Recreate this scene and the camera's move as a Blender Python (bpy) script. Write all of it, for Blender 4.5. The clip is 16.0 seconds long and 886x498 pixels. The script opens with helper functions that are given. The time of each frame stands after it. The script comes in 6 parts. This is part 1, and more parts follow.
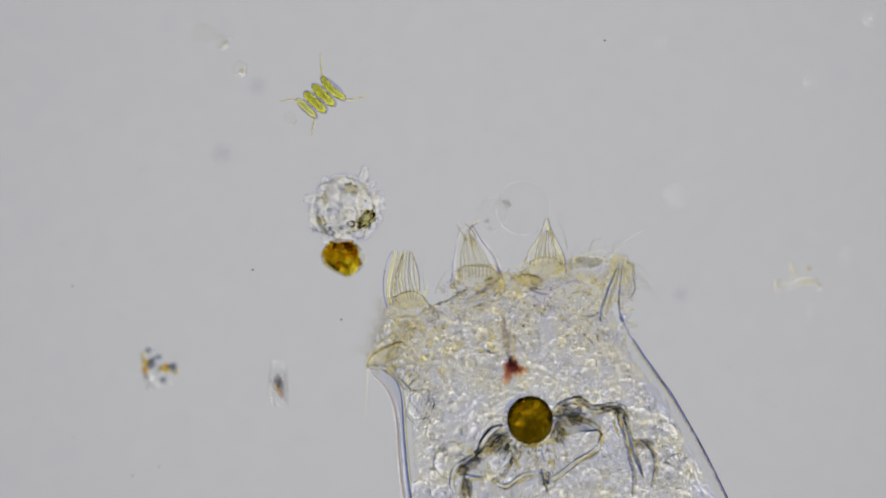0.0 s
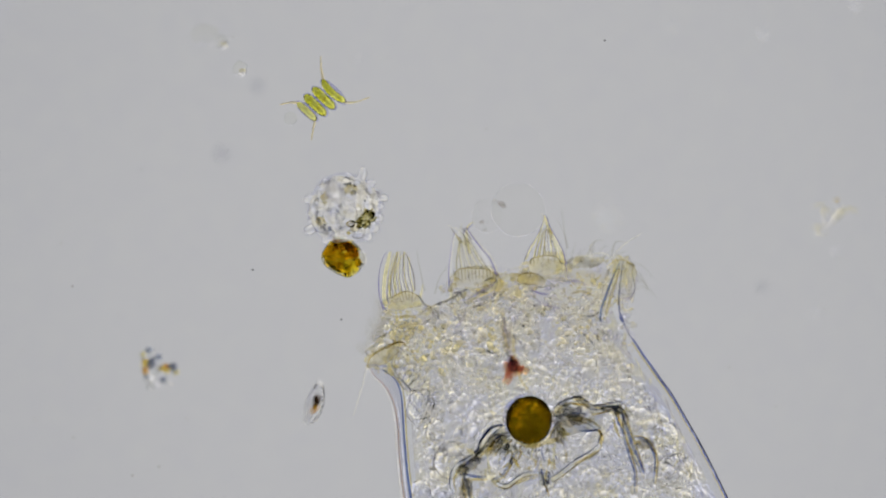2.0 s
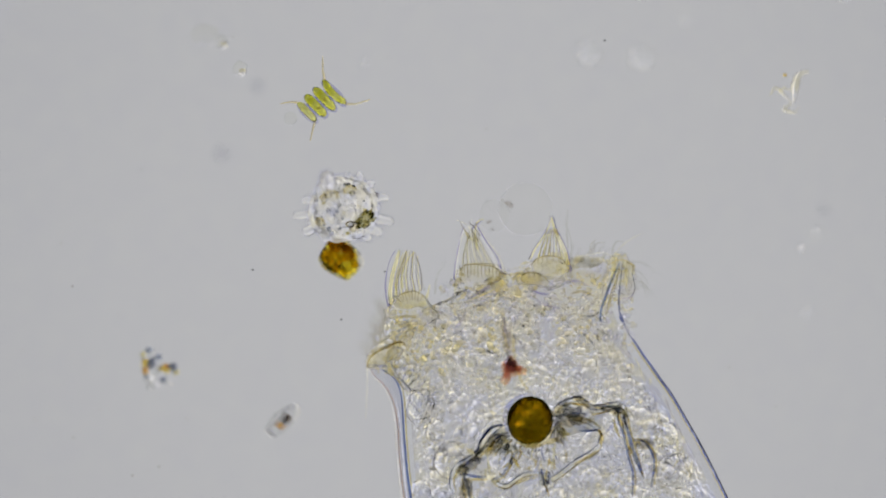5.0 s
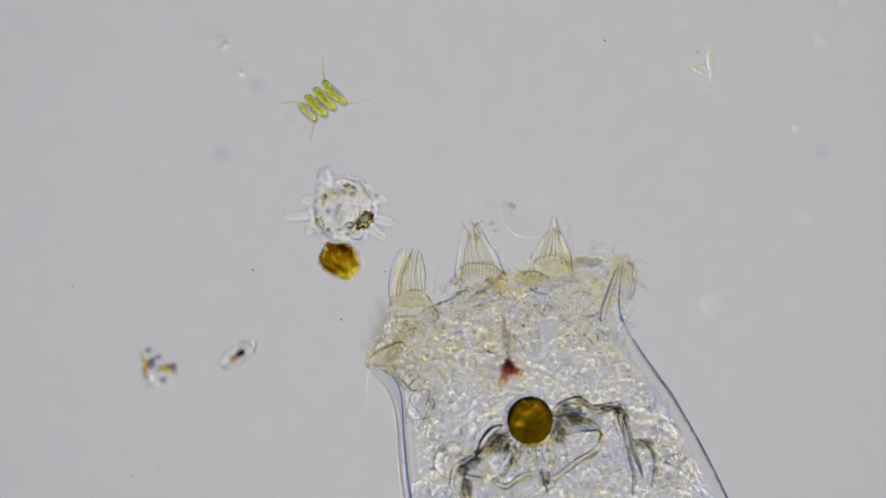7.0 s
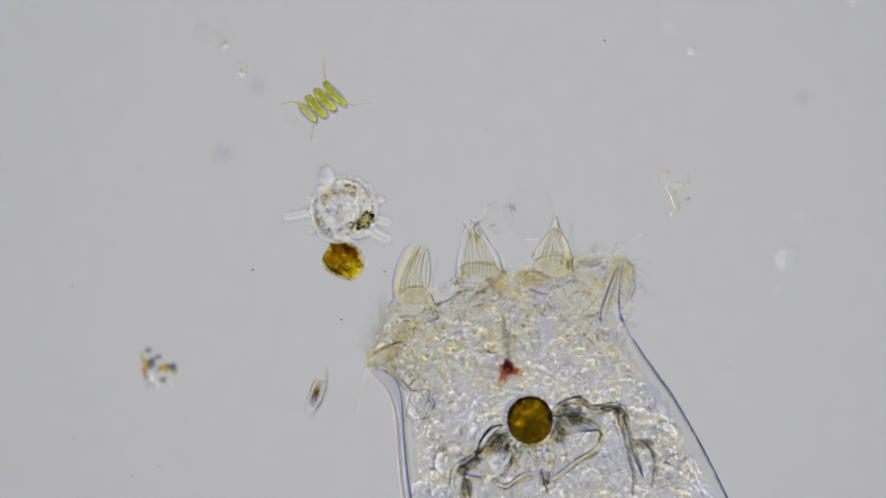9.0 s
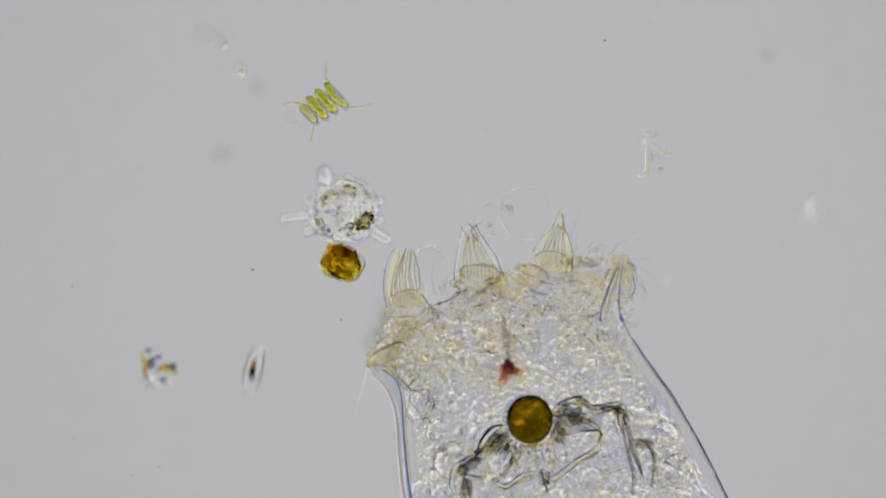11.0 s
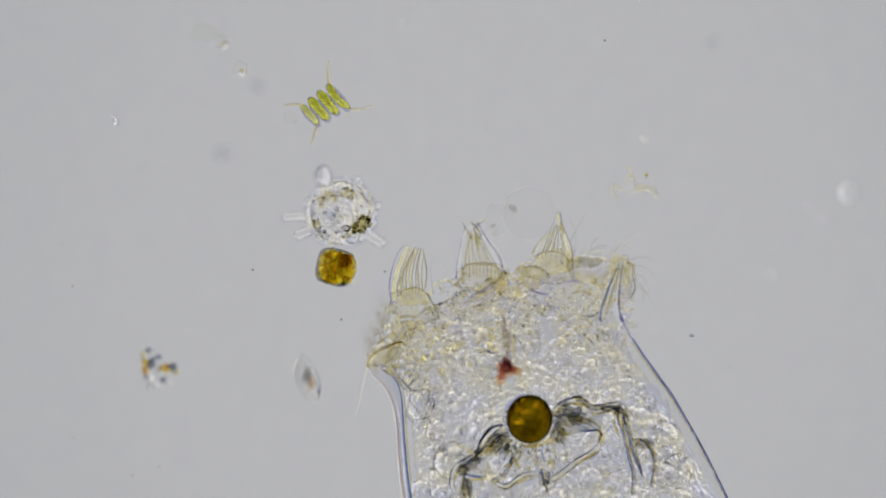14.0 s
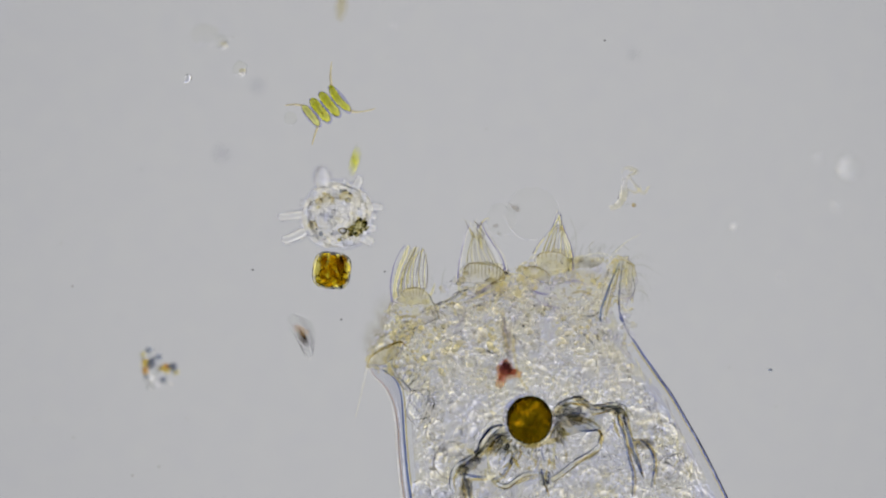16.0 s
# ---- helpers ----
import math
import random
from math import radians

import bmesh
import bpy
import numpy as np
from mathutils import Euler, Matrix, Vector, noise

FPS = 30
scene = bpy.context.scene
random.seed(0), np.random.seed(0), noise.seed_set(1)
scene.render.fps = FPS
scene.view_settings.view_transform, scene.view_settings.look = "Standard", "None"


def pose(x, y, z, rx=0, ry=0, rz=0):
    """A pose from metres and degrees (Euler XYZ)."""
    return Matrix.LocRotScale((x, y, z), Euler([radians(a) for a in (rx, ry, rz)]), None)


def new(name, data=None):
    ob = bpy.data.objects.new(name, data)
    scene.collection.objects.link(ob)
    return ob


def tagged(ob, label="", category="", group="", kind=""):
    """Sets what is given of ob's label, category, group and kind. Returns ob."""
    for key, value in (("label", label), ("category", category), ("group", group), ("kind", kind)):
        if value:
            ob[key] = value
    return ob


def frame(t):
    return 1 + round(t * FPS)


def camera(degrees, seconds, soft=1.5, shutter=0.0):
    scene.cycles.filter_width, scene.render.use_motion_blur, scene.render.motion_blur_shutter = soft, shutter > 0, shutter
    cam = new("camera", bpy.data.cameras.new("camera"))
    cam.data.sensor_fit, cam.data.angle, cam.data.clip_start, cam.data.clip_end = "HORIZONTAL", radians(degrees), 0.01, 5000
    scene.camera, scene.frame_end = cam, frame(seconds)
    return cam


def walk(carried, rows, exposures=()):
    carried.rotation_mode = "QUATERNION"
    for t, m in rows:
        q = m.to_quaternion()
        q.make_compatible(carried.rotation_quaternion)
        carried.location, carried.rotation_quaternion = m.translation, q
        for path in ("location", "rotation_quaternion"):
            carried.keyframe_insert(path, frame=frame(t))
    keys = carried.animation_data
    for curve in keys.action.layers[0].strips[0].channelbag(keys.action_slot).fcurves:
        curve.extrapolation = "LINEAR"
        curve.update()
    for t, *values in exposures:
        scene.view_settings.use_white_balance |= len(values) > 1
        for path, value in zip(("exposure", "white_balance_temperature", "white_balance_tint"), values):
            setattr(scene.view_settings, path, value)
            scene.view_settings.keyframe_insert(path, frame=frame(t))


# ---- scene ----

# A drop of pond water under a light microscope, modelled ten thousand times enlarged:
# 1 cm here is 1 micrometre. The slide lies level, the objective looks straight down.
HIGH = 40.0          # objective above the plane in focus
STEP = 0.0028        # one division of the field: 0.28 micrometres


def spot(u, v, z=0.0):
    """The place at height z under division (u, v) of the field."""
    k = STEP * (HIGH - z) / HIGH
    return Vector(((u - 784) * k, (441 - v) * k, z))


cam = camera(2 * math.degrees(math.atan(784 * STEP / HIGH)), 16.0, soft=2.0, shutter=1.0)
walk(cam, [(0.0, pose(0, 0, HIGH)), (16.0, pose(0, 0, HIGH))])
cam.data.dof.use_dof = True
cam.data.dof.focus_distance = HIGH
cam.data.dof.aperture_fstop = 0.18

# ---- light: the condenser below the slide lights the whole field ----
world = bpy.data.worlds.new("room")
scene.world = world
world.use_nodes = True
world.node_tree.nodes["Background"].inputs[0].default_value = (0.42, 0.5, 0.7, 1)
world.node_tree.nodes["Background"].inputs[1].default_value = 0.16

LAMP_Z = -20.0


def lamp_glass():
    """Frosted lamp glass: even field in view, brighter coloured ring added outside it."""
    m = bpy.data.materials.new("lamp_glass")
    m.use_nodes = True
    n, l = m.node_tree.nodes, m.node_tree.links
    n.clear()
    out = n.new("ShaderNodeOutputMaterial")
    glow = n.new("ShaderNodeEmission")
    co = n.new("ShaderNodeTexCoord")
    dist = n.new("ShaderNodeVectorMath")
    dist.operation = "LENGTH"
    ramp = n.new("ShaderNodeValToRGB")
    div = n.new("ShaderNodeMath")
    div.operation = "DIVIDE"
    div.inputs[1].default_value = 12.0
    el = ramp.color_ramp.elements
    el[0].position, el[0].color = 0.0, (0.490, 0.492, 0.508, 1)
    el[1].position, el[1].color = 1.0, (0.10, 0.13, 0.30, 1)
    # unseen ring, added so that bent rays give bright and coloured rims
    for p, c in ((0.20, (0.476, 0.478, 0.493, 1)), (0.355, (0.442, 0.445, 0.462, 1)), (0.385, (0.54, 0.56, 0.80, 1)), (0.43, (1.08, 1.10, 1.30, 1)), (0.52, (1.36, 1.34, 1.26, 1)),
                 (0.66, (1.36, 1.25, 0.82, 1)), (0.76, (0.50, 0.48, 0.46, 1)), (0.86, (0.13, 0.16, 0.40, 1))):
        e = el.new(p)
        e.color = c
    l.new(co.outputs["Object"], dist.inputs[0])
    l.new(dist.outputs["Value"], div.inputs[0])
    l.new(div.outputs[0], ramp.inputs[0])
    l.new(ramp.outputs[0], glow.inputs[0])
    l.new(glow.outputs[0], out.inputs[0])
    return m


# ---- materials ----
def clear(name, tint, tint2=None, ior=1.12, grain=18.0, bump=0.0, bgrain=30.0, ghost=0.0, low=0.38, high=0.62, rough=0.0, fuzz=4.0, crown=None):
    """A clear living substance: it bends and tints what comes through. ghost: how much passes straight on."""
    m = bpy.data.materials.new(name)
    m.use_nodes = True
    n, l = m.node_tree.nodes, m.node_tree.links
    n.clear()
    out = n.new("ShaderNodeOutputMaterial")
    bend = n.new("ShaderNodeBsdfRefraction")
    bend.inputs["IOR"].default_value = ior
    bend.inputs["Roughness"].default_value = rough
    co = n.new("ShaderNodeTexCoord")
    fine = n.new("ShaderNodeTexNoise")
    fine.inputs["Scale"].default_value = grain
    fine.inputs["Detail"].default_value = 5
    wide = n.new("ShaderNodeTexNoise")
    wide.inputs["Scale"].default_value = grain * 0.22
    add = n.new("ShaderNodeMix")
    add.data_type = "FLOAT"
    add.inputs[0].default_value = 0.4
    ramp = n.new("ShaderNodeValToRGB")
    ramp.color_ramp.elements[0].position, ramp.color_ramp.elements[1].position = low, high
    ramp.color_ramp.elements[0].color = (*tint, 1)
    ramp.color_ramp.elements[1].color = (*(tint2 or tint), 1)
    l.new(co.outputs["Object"], fine.inputs["Vector"])
    l.new(co.outputs["Object"], wide.inputs["Vector"])
    l.new(fine.outputs["Fac"], add.inputs[2])
    l.new(wide.outputs["Fac"], add.inputs[3])
    l.new(add.outputs[0], ramp.inputs[0])
    colour = ramp.outputs[0]
    if crown:
        split = n.new("ShaderNodeSeparateXYZ")
        reach = n.new("ShaderNodeMapRange")
        reach.inputs["From Min"].default_value, reach.inputs["From Max"].default_value = crown[0], crown[1]
        warm = n.new("ShaderNodeMix")
        warm.data_type, warm.blend_type = "RGBA", "MULTIPLY"
        warm.inputs[7].default_value = (*crown[2], 1)
        l.new(co.outputs["Object"], split.inputs[0])
        l.new(split.outputs["Y"], reach.inputs["Value"])
        l.new(reach.outputs[0], warm.inputs[0])
        l.new(ramp.outputs[0], warm.inputs[6])
        colour = warm.outputs[2]
    l.new(colour, bend.inputs["Color"])
    if bump:
        tex = n.new("ShaderNodeTexNoise")
        tex.inputs["Scale"].default_value = bgrain
        tex.inputs["Detail"].default_value = fuzz
        b = n.new("ShaderNodeBump")
        b.inputs["Strength"].default_value = 1.0
        b.inputs["Distance"].default_value = bump
        l.new(co.outputs["Object"], tex.inputs["Vector"])
        l.new(tex.outputs["Fac"], b.inputs["Height"])
        l.new(b.outputs[0], bend.inputs["Normal"])
    last = bend
    if ghost:
        straight = n.new("ShaderNodeBsdfTransparent")
        l.new(ramp.outputs[0], straight.inputs[0])
        last = n.new("ShaderNodeMixShader")
        last.inputs[0].default_value = ghost
        l.new(bend.outputs[0], last.inputs[1])
        l.new(straight.outputs[0], last.inputs[2])
    l.new(last.outputs[0], out.inputs[0])
    return m


def solid(name, colour, rough=0.6, metal=0.0):
    m = bpy.data.materials.new(name)
    m.use_nodes = True
    n, l = m.node_tree.nodes, m.node_tree.links
    p = n["Principled BSDF"]
    tex = n.new("ShaderNodeTexNoise")
    tex.inputs["Scale"].default_value = 40
    ramp = n.new("ShaderNodeValToRGB")
    ramp.color_ramp.elements[0].color = (*[c * 0.7 for c in colour], 1)
    ramp.color_ramp.elements[1].color = (*colour, 1)
    l.new(tex.outputs["Fac"], ramp.inputs[0])
    l.new(ramp.outputs[0], p.inputs["Base Color"])
    p.inputs["Roughness"].default_value = rough
    p.inputs["Metallic"].default_value = metal
    return m


def slide_glass():
    m = bpy.data.materials.new("slide_glass")
    m.use_nodes = True
    n, l = m.node_tree.nodes, m.node_tree.links
    n.clear()
    out = n.new("ShaderNodeOutputMaterial")
    pass_on = n.new("ShaderNodeBsdfTransparent")
    gloss = n.new("ShaderNodeBsdfGlossy")
    gloss.inputs["Roughness"].default_value = 0.02
    fres = n.new("ShaderNodeFresnel")
    fres.inputs[0].default_value = 1.15
    mix = n.new("ShaderNodeMixShader")
    l.new(fres.outputs[0], mix.inputs[0])
    co = n.new("ShaderNodeTexCoord")
    film = n.new("ShaderNodeTexNoise")
    film.inputs["Scale"].default_value = 11.0
    film.inputs["Detail"].default_value = 9
    film.inputs["Roughness"].default_value = 0.72
    ramp = n.new("ShaderNodeValToRGB")
    ramp.color_ramp.elements[0].position, ramp.color_ramp.elements[1].position = 0.36, 0.64
    ramp.color_ramp.elements[0].color = (0.975, 0.973, 0.982, 1)
    ramp.color_ramp.elements[1].color = (1.0, 1.0, 0.99, 1)
    l.new(co.outputs["Object"], film.inputs["Vector"])
    l.new(film.outputs["Fac"], ramp.inputs[0])
    l.new(ramp.outputs[0], pass_on.inputs[0])
    l.new(pass_on.outputs[0], mix.inputs[1])
    l.new(gloss.outputs[0], mix.inputs[2])
    l.new(mix.outputs[0], out.inputs[0])
    return m


M_LAMP = lamp_glass()
M_SLIDE = slide_glass()
M_HOUSING = solid("black_metal", (0.03, 0.03, 0.032), 0.4, 0.6)
M_HULL = clear("cuticle", (0.965, 0.972, 0.99), (0.995, 0.99, 0.985), 1.045, 9, 0.002, 14)
M_MASS = clear("inner_tissue", (0.988, 0.974, 0.905), (0.926, 0.932, 0.968), 1.15, 11, 0.026, 30, low=0.42, high=0.58, rough=0.23, fuzz=3.0, crown=(-0.75, -0.2, (1.014, 1.002, 0.96)))
M_TISSUE = clear("tissue", (0.985, 0.970, 0.88), (0.98, 0.982, 0.995), 1.072, 12)
M_TISSUE_GREY = clear("grey_tissue", (0.966, 0.966, 0.99), (1.0, 0.993, 0.96), 1.048, 12, 0.012, 30, rough=0.3)
M_LOBE = clear("lobe", (0.985, 0.965, 0.85), (0.965, 0.962, 0.985), 1.08, 22, 0.024, 46, ghost=0.5, low=0.44, high=0.56)
M_CROWN = clear("crown_grain", (0.988, 0.955, 0.78), (0.972, 0.968, 0.99), 1.065, 14, low=0.44, high=0.58)
M_STRAND = clear("body_strand", (0.85, 0.85, 0.89), (0.97, 0.955, 0.89), 1.10, 14)
M_WARM = clear("warm_fringe", (0.84, 0.72, 0.66), (0.94, 0.86, 0.80), 1.1, 9)
M_STRAWLINE = clear("straw_margin", (0.90, 0.84, 0.58), (0.985, 0.95, 0.80), 1.06, 9)
M_CUTICLE = clear("cuticle_edge_line", (0.42, 0.46, 0.66), (0.62, 0.65, 0.80), 1.03, 9)
M_VIOLET = clear("violet_cilium", (0.70, 0.68, 0.86), (0.88, 0.87, 0.93), 1.04, 12, low=0.42, high=0.57)
M_CILIA = clear("cilia", (0.995, 0.988, 0.93), (1.0, 0.998, 0.975), 1.20, 8, ghost=0.1)
M_CILIADARK = clear("cilia_shade", (0.91, 0.90, 0.86), (0.97, 0.96, 0.93), 1.16, 8)
M_CILIUM = clear("stout_cilium", (0.992, 0.962, 0.74), (0.998, 0.985, 0.88), 1.23, 8)
M_HAIR = clear("faint_hair", (0.945, 0.94, 0.915), (0.98, 0.98, 0.97), 1.05, 8, ghost=0.75)
M_JAWEDGE = clear("jaw_edge", (0.62, 0.64, 0.68), (0.97, 0.945, 0.86), 1.05, 22, low=0.45, high=0.57)
M_CLOUD = clear("jaw_shade", (0.60, 0.61, 0.66), (0.93, 0.885, 0.76), 1.02, 26, ghost=1.0, low=0.38, high=0.62)
M_SMOKY = clear("smoky_muscle", (0.79, 0.81, 0.87), (0.955, 0.925, 0.82), 1.06, 22, 0.012, 30, low=0.42, high=0.58, rough=0.3)
M_BAND = clear("jaw_band", (1.0, 0.98, 0.87), (0.94, 0.955, 1.0), 1.22, 16, 0.012, 26, low=0.44, high=0.56, rough=0.32, fuzz=2.4)
M_JAWBLUE = clear("jaw_blue_edge", (0.30, 0.38, 0.64), (0.76, 0.78, 0.82), 1.04, 22, low=0.40, high=0.58)
M_JAWOLIVE = clear("jaw_olive_edge", (0.66, 0.56, 0.24), (0.97, 0.90, 0.58), 1.06, 16, low=0.42, high=0.58)
M_CUP = clear("ciliary_cup", (0.992, 0.975, 0.86), (0.968, 0.962, 0.945), 1.09, 22, 0.020, 36, ghost=0.35, low=0.43, high=0.57, rough=0.3, fuzz=3.0)
M_RIB = clear("cup_rib", (0.76, 0.72, 0.54), (0.93, 0.90, 0.76), 1.04, 18, ghost=0.5)
M_BLADE = clear("grey_blade", (0.78, 0.775, 0.72), (0.93, 0.92, 0.86), 1.05, 16, 0.01, 30, ghost=0.5, low=0.42, high=0.58)
M_VEIL = clear("clear_veil", (0.995, 0.992, 0.970), (0.972, 0.976, 0.99), 1.09, 12, 0.006, 24, ghost=0.4, rough=0.4)
M_WHITE = clear("bright_margin", (1.0, 1.0, 1.0), (1.0, 0.99, 0.97), 1.30, 8)
M_DEEPBLUE = clear("blue_margin", (0.34, 0.44, 0.70), (0.62, 0.70, 0.86), 1.02, 9)
M_FOLD = clear("grey_fold", (0.905, 0.91, 0.94), (0.95, 0.95, 0.965), 1.01, 8, ghost=0.8)
M_JAWDARK = clear("jaw_muscle", (0.72, 0.73, 0.75), (0.94, 0.93, 0.86), 1.05, 16, 0.02, 30)
M_VESICLE = clear("vesicle", (0.965, 0.965, 0.975), (0.995, 0.995, 0.985), 1.062, 6, ghost=0.2)
M_BALL = clear("algal_ball", (0.24, 0.215, 0.045), (0.76, 0.59, 0.085), 1.16, 34, 0.018, 40, low=0.42, high=0.60)
M_BALLDARK = clear("ball_plastid", (0.66, 0.64, 0.46), (0.98, 0.95, 0.80), 1.03, 30, ghost=0.95, low=0.42, high=0.58)
M_RED = clear("red_pigment", (0.66, 0.36, 0.42), (0.93, 0.74, 0.68), 1.03, 26, ghost=0.8, low=0.38, high=0.60)
M_PURPLE = clear("purple_pigment", (0.66, 0.56, 0.72), (0.86, 0.78, 0.84), 1.03, 26, ghost=0.9)
M_FRINGE = clear("pigment_fringe", (0.92, 0.66, 0.46), (0.985, 0.90, 0.80), 1.02, 26, ghost=1.0, low=0.42, high=0.58)
M_GREEN = clear("green_cell", (0.82, 0.84, 0.09), (1.0, 1.0, 0.52), 1.15, 30, 0.022, 40, low=0.43, high=0.55, rough=0.25)
M_GREENPALE = clear("pale_green_cell", (0.94, 0.95, 0.32), (1.0, 1.0, 0.66), 1.22, 24, 0.012, 34, rough=0.4)
M_CELLHALO = clear("cell_halo", (0.78, 0.78, 0.91), (0.90, 0.90, 0.97), 1.02, 14, ghost=0.8)
M_LOBERIM = clear("lobe_rim", (0.84, 0.80, 0.62), (0.99, 0.975, 0.90), 1.05, 22, low=0.43, high=0.56)
M_SPINE = clear("spine", (0.88, 0.82, 0.64), (0.96, 0.93, 0.80), 1.17, 8)
M_AMOEBA = clear("amoeba_plasm", (1.0, 0.985, 0.92), (0.95, 0.96, 1.0), 1.17, 18, 0.026, 36, ghost=0.1, low=0.44, high=0.57, rough=0.36, fuzz=3.4)
M_POD = clear("pod", (1.0, 0.995, 0.93), (0.99, 0.992, 0.985), 1.22, 14, 0.006, 30, rough=0.55)
M_PODTOP = clear("thick_pod", (1.0, 1.0, 0.995), (0.99, 0.99, 1.0), 1.21, 10, rough=0.55)
M_INCL = clear("olive_inclusion", (0.50, 0.47, 0.24), (0.96, 0.94, 0.76), 1.05, 42, 0.008, 30, low=0.44, high=0.56)
M_YELLOW = clear("yellow_inclusion", (0.84, 0.78, 0.46), (0.96, 0.93, 0.74), 1.04, 22)
M_STRAW = clear("straw_inclusion", (0.86, 0.80, 0.58), (0.985, 0.975, 0.93), 1.02, 30, ghost=0.5, low=0.42, high=0.56)
M_OIL = clear("oil", (0.90, 0.91, 0.93), (0.97, 0.97, 0.98), 1.38, 5)
M_RIMSHADE = clear("rim_shade", (0.74, 0.76, 0.92), (0.93, 0.93, 0.985), 1.03, 12, ghost=0.6)
M_DROP = clear("droplet", (0.9, 0.91, 0.93), (0.97, 0.97, 0.98), 1.12, 5)
M_GOLD = clear("golden_plastid", (0.90, 0.83, 0.34), (1.0, 0.97, 0.64), 1.06, 34, 0.008, 34, low=0.42, high=0.56)
M_GOLDDARK = clear("brown_plastid", (0.80, 0.68, 0.30), (0.96, 0.88, 0.50), 1.06, 30, low=0.42, high=0.56)
M_GOLDEDGE = clear("wall_edge", (0.24, 0.22, 0.16), (0.86, 0.80, 0.62), 1.03, 18, low=0.44, high=0.57)
M_GOLDCLEAR = clear("golden_plasm", (0.83, 0.76, 0.28), (0.975, 0.94, 0.58), 1.06, 30, 0.012, 34, low=0.42, high=0.56)
# bluish tint that stands in for the optical halo of the amoeba
M_HALO = clear("halo_rim", (0.945, 0.948, 0.988), (0.98, 0.982, 0.998), 1.01, 12, ghost=1.0)
M_BRUSH = clear("beating_brush", (0.925, 0.91, 0.865), (0.97, 0.96, 0.92), 1.05, 10, ghost=0.6)
M_STREAK = clear("violet_streak", (0.895, 0.885, 0.915), (0.965, 0.955, 0.96), 1.02, 18, ghost=0.9, low=0.42, high=0.58)
M_FINEHAIR = clear("fine_dark_hair", (0.66, 0.64, 0.62), (0.86, 0.84, 0.80), 1.03, 10, ghost=0.3)
M_RUSSET = clear("russet_patch", (0.60, 0.47, 0.36), (0.90, 0.78, 0.55), 1.03, 26, ghost=0.6, low=0.40, high=0.60)
M_SLIT = clear("dark_slit", (0.20, 0.22, 0.22), (0.50, 0.48, 0.40), 1.03, 20, ghost=0.4)
M_WALL = clear("cell_wall", (0.95, 0.94, 0.88), (0.985, 0.975, 0.94), 1.06, 10, ghost=0.55)
M_SHELL = clear("silica_shell", (0.97, 0.97, 0.975), (0.995, 0.995, 0.99), 1.13, 10, ghost=0.3)
M_PLASTID = clear("dark_plastid", (0.08, 0.06, 0.07), (0.40, 0.28, 0.16), 1.04, 12)
M_AMBER = clear("amber_oil", (0.80, 0.56, 0.22), (0.93, 0.76, 0.42), 1.05, 14)
M_PALE = clear("pale_droplet", (1, 1, 1), (0.995, 1, 1), 1.25, 4, ghost=0.75)
M_GLINT = clear("bright_droplet", (1, 1, 1), (1.0, 1.0, 0.99), 1.22, 4, ghost=0.2)
M_SMOKE = clear("grey_droplet", (0.95, 0.95, 0.96), (0.96, 0.96, 0.97), 1.02, 4, ghost=0.5)
M_GHOST = clear("ghost_skin", (0.98, 0.98, 0.96), (0.995, 0.995, 0.99), 1.03, 8, ghost=0.4)
M_BUBBLE = clear("bubble_skin", (0.988, 0.988, 0.982), (0.998, 0.998, 0.995), 1.031, 8, ghost=0.1)
M_DEBRIS = clear("clear_debris", (0.94, 0.935, 0.91), (0.985, 0.985, 0.98), 1.07, 14, 0.01, 20)
M_SHRED = clear("shred", (0.985, 0.965, 0.85), (0.995, 0.99, 0.975), 1.17, 12, 0.008, 22, ghost=0.25)
M_ORANGE = clear("orange_debris", (0.90, 0.74, 0.30), (0.97, 0.90, 0.58), 1.08, 14)
M_BLUEGREY = clear("dark_debris", (0.48, 0.51, 0.58), (0.78, 0.80, 0.83), 1.08, 14)
M_SLATE = clear("slate_debris", (0.34, 0.37, 0.44), (0.66, 0.67, 0.70), 1.06, 14)
M_FAINT = clear("faint_grain", (0.88, 0.865, 0.84), (0.95, 0.94, 0.92), 1.03, 14)
M_SPECK = clear("dark_speck", (0.58, 0.58, 0.58), (0.72, 0.72, 0.72), 1.03, 14)


# ---- mesh helpers ----
def part(name, bm, material, parent=None, label="", at=None):
    me = bpy.data.meshes.new(name)
    bm.normal_update()
    bm.to_mesh(me)
    bm.free()
    return part_of(name, me, material, parent, label, at)


def part_of(name, me, material, parent=None, label="", at=None):
    for p in me.polygons:
        p.use_smooth = True
    if not me.materials:
        me.materials.append(material)
    ob = new(name, me)
    if parent:
        ob.parent = parent
    if at is not None:
        ob.location = at
    if label:
        tagged(ob, label)
    return ob


def ball(bm, c, r, sub=2, lump=0.0, seed=0.0, freq=2.0, turn=0.0):
    """An ellipsoid of radii r at c, lumpy where asked, turned in the plane."""
    r = r if isinstance(r, (tuple, list)) else (r, r, r)
    got = bmesh.ops.create_icosphere(bm, subdivisions=sub, radius=1.0)["verts"]
    m = Matrix.Rotation(radians(turn), 3, "Z")
    for v in got:
        k = 1.0
        if lump:
            k += lump * noise.noise(v.co * freq + Vector((seed, seed * 1.7, -seed)))
        v.co = m @ Vector((v.co.x * r[0] * k, v.co.y * r[1] * k, v.co.z * r[2] * k)) + Vector(c)
    return got


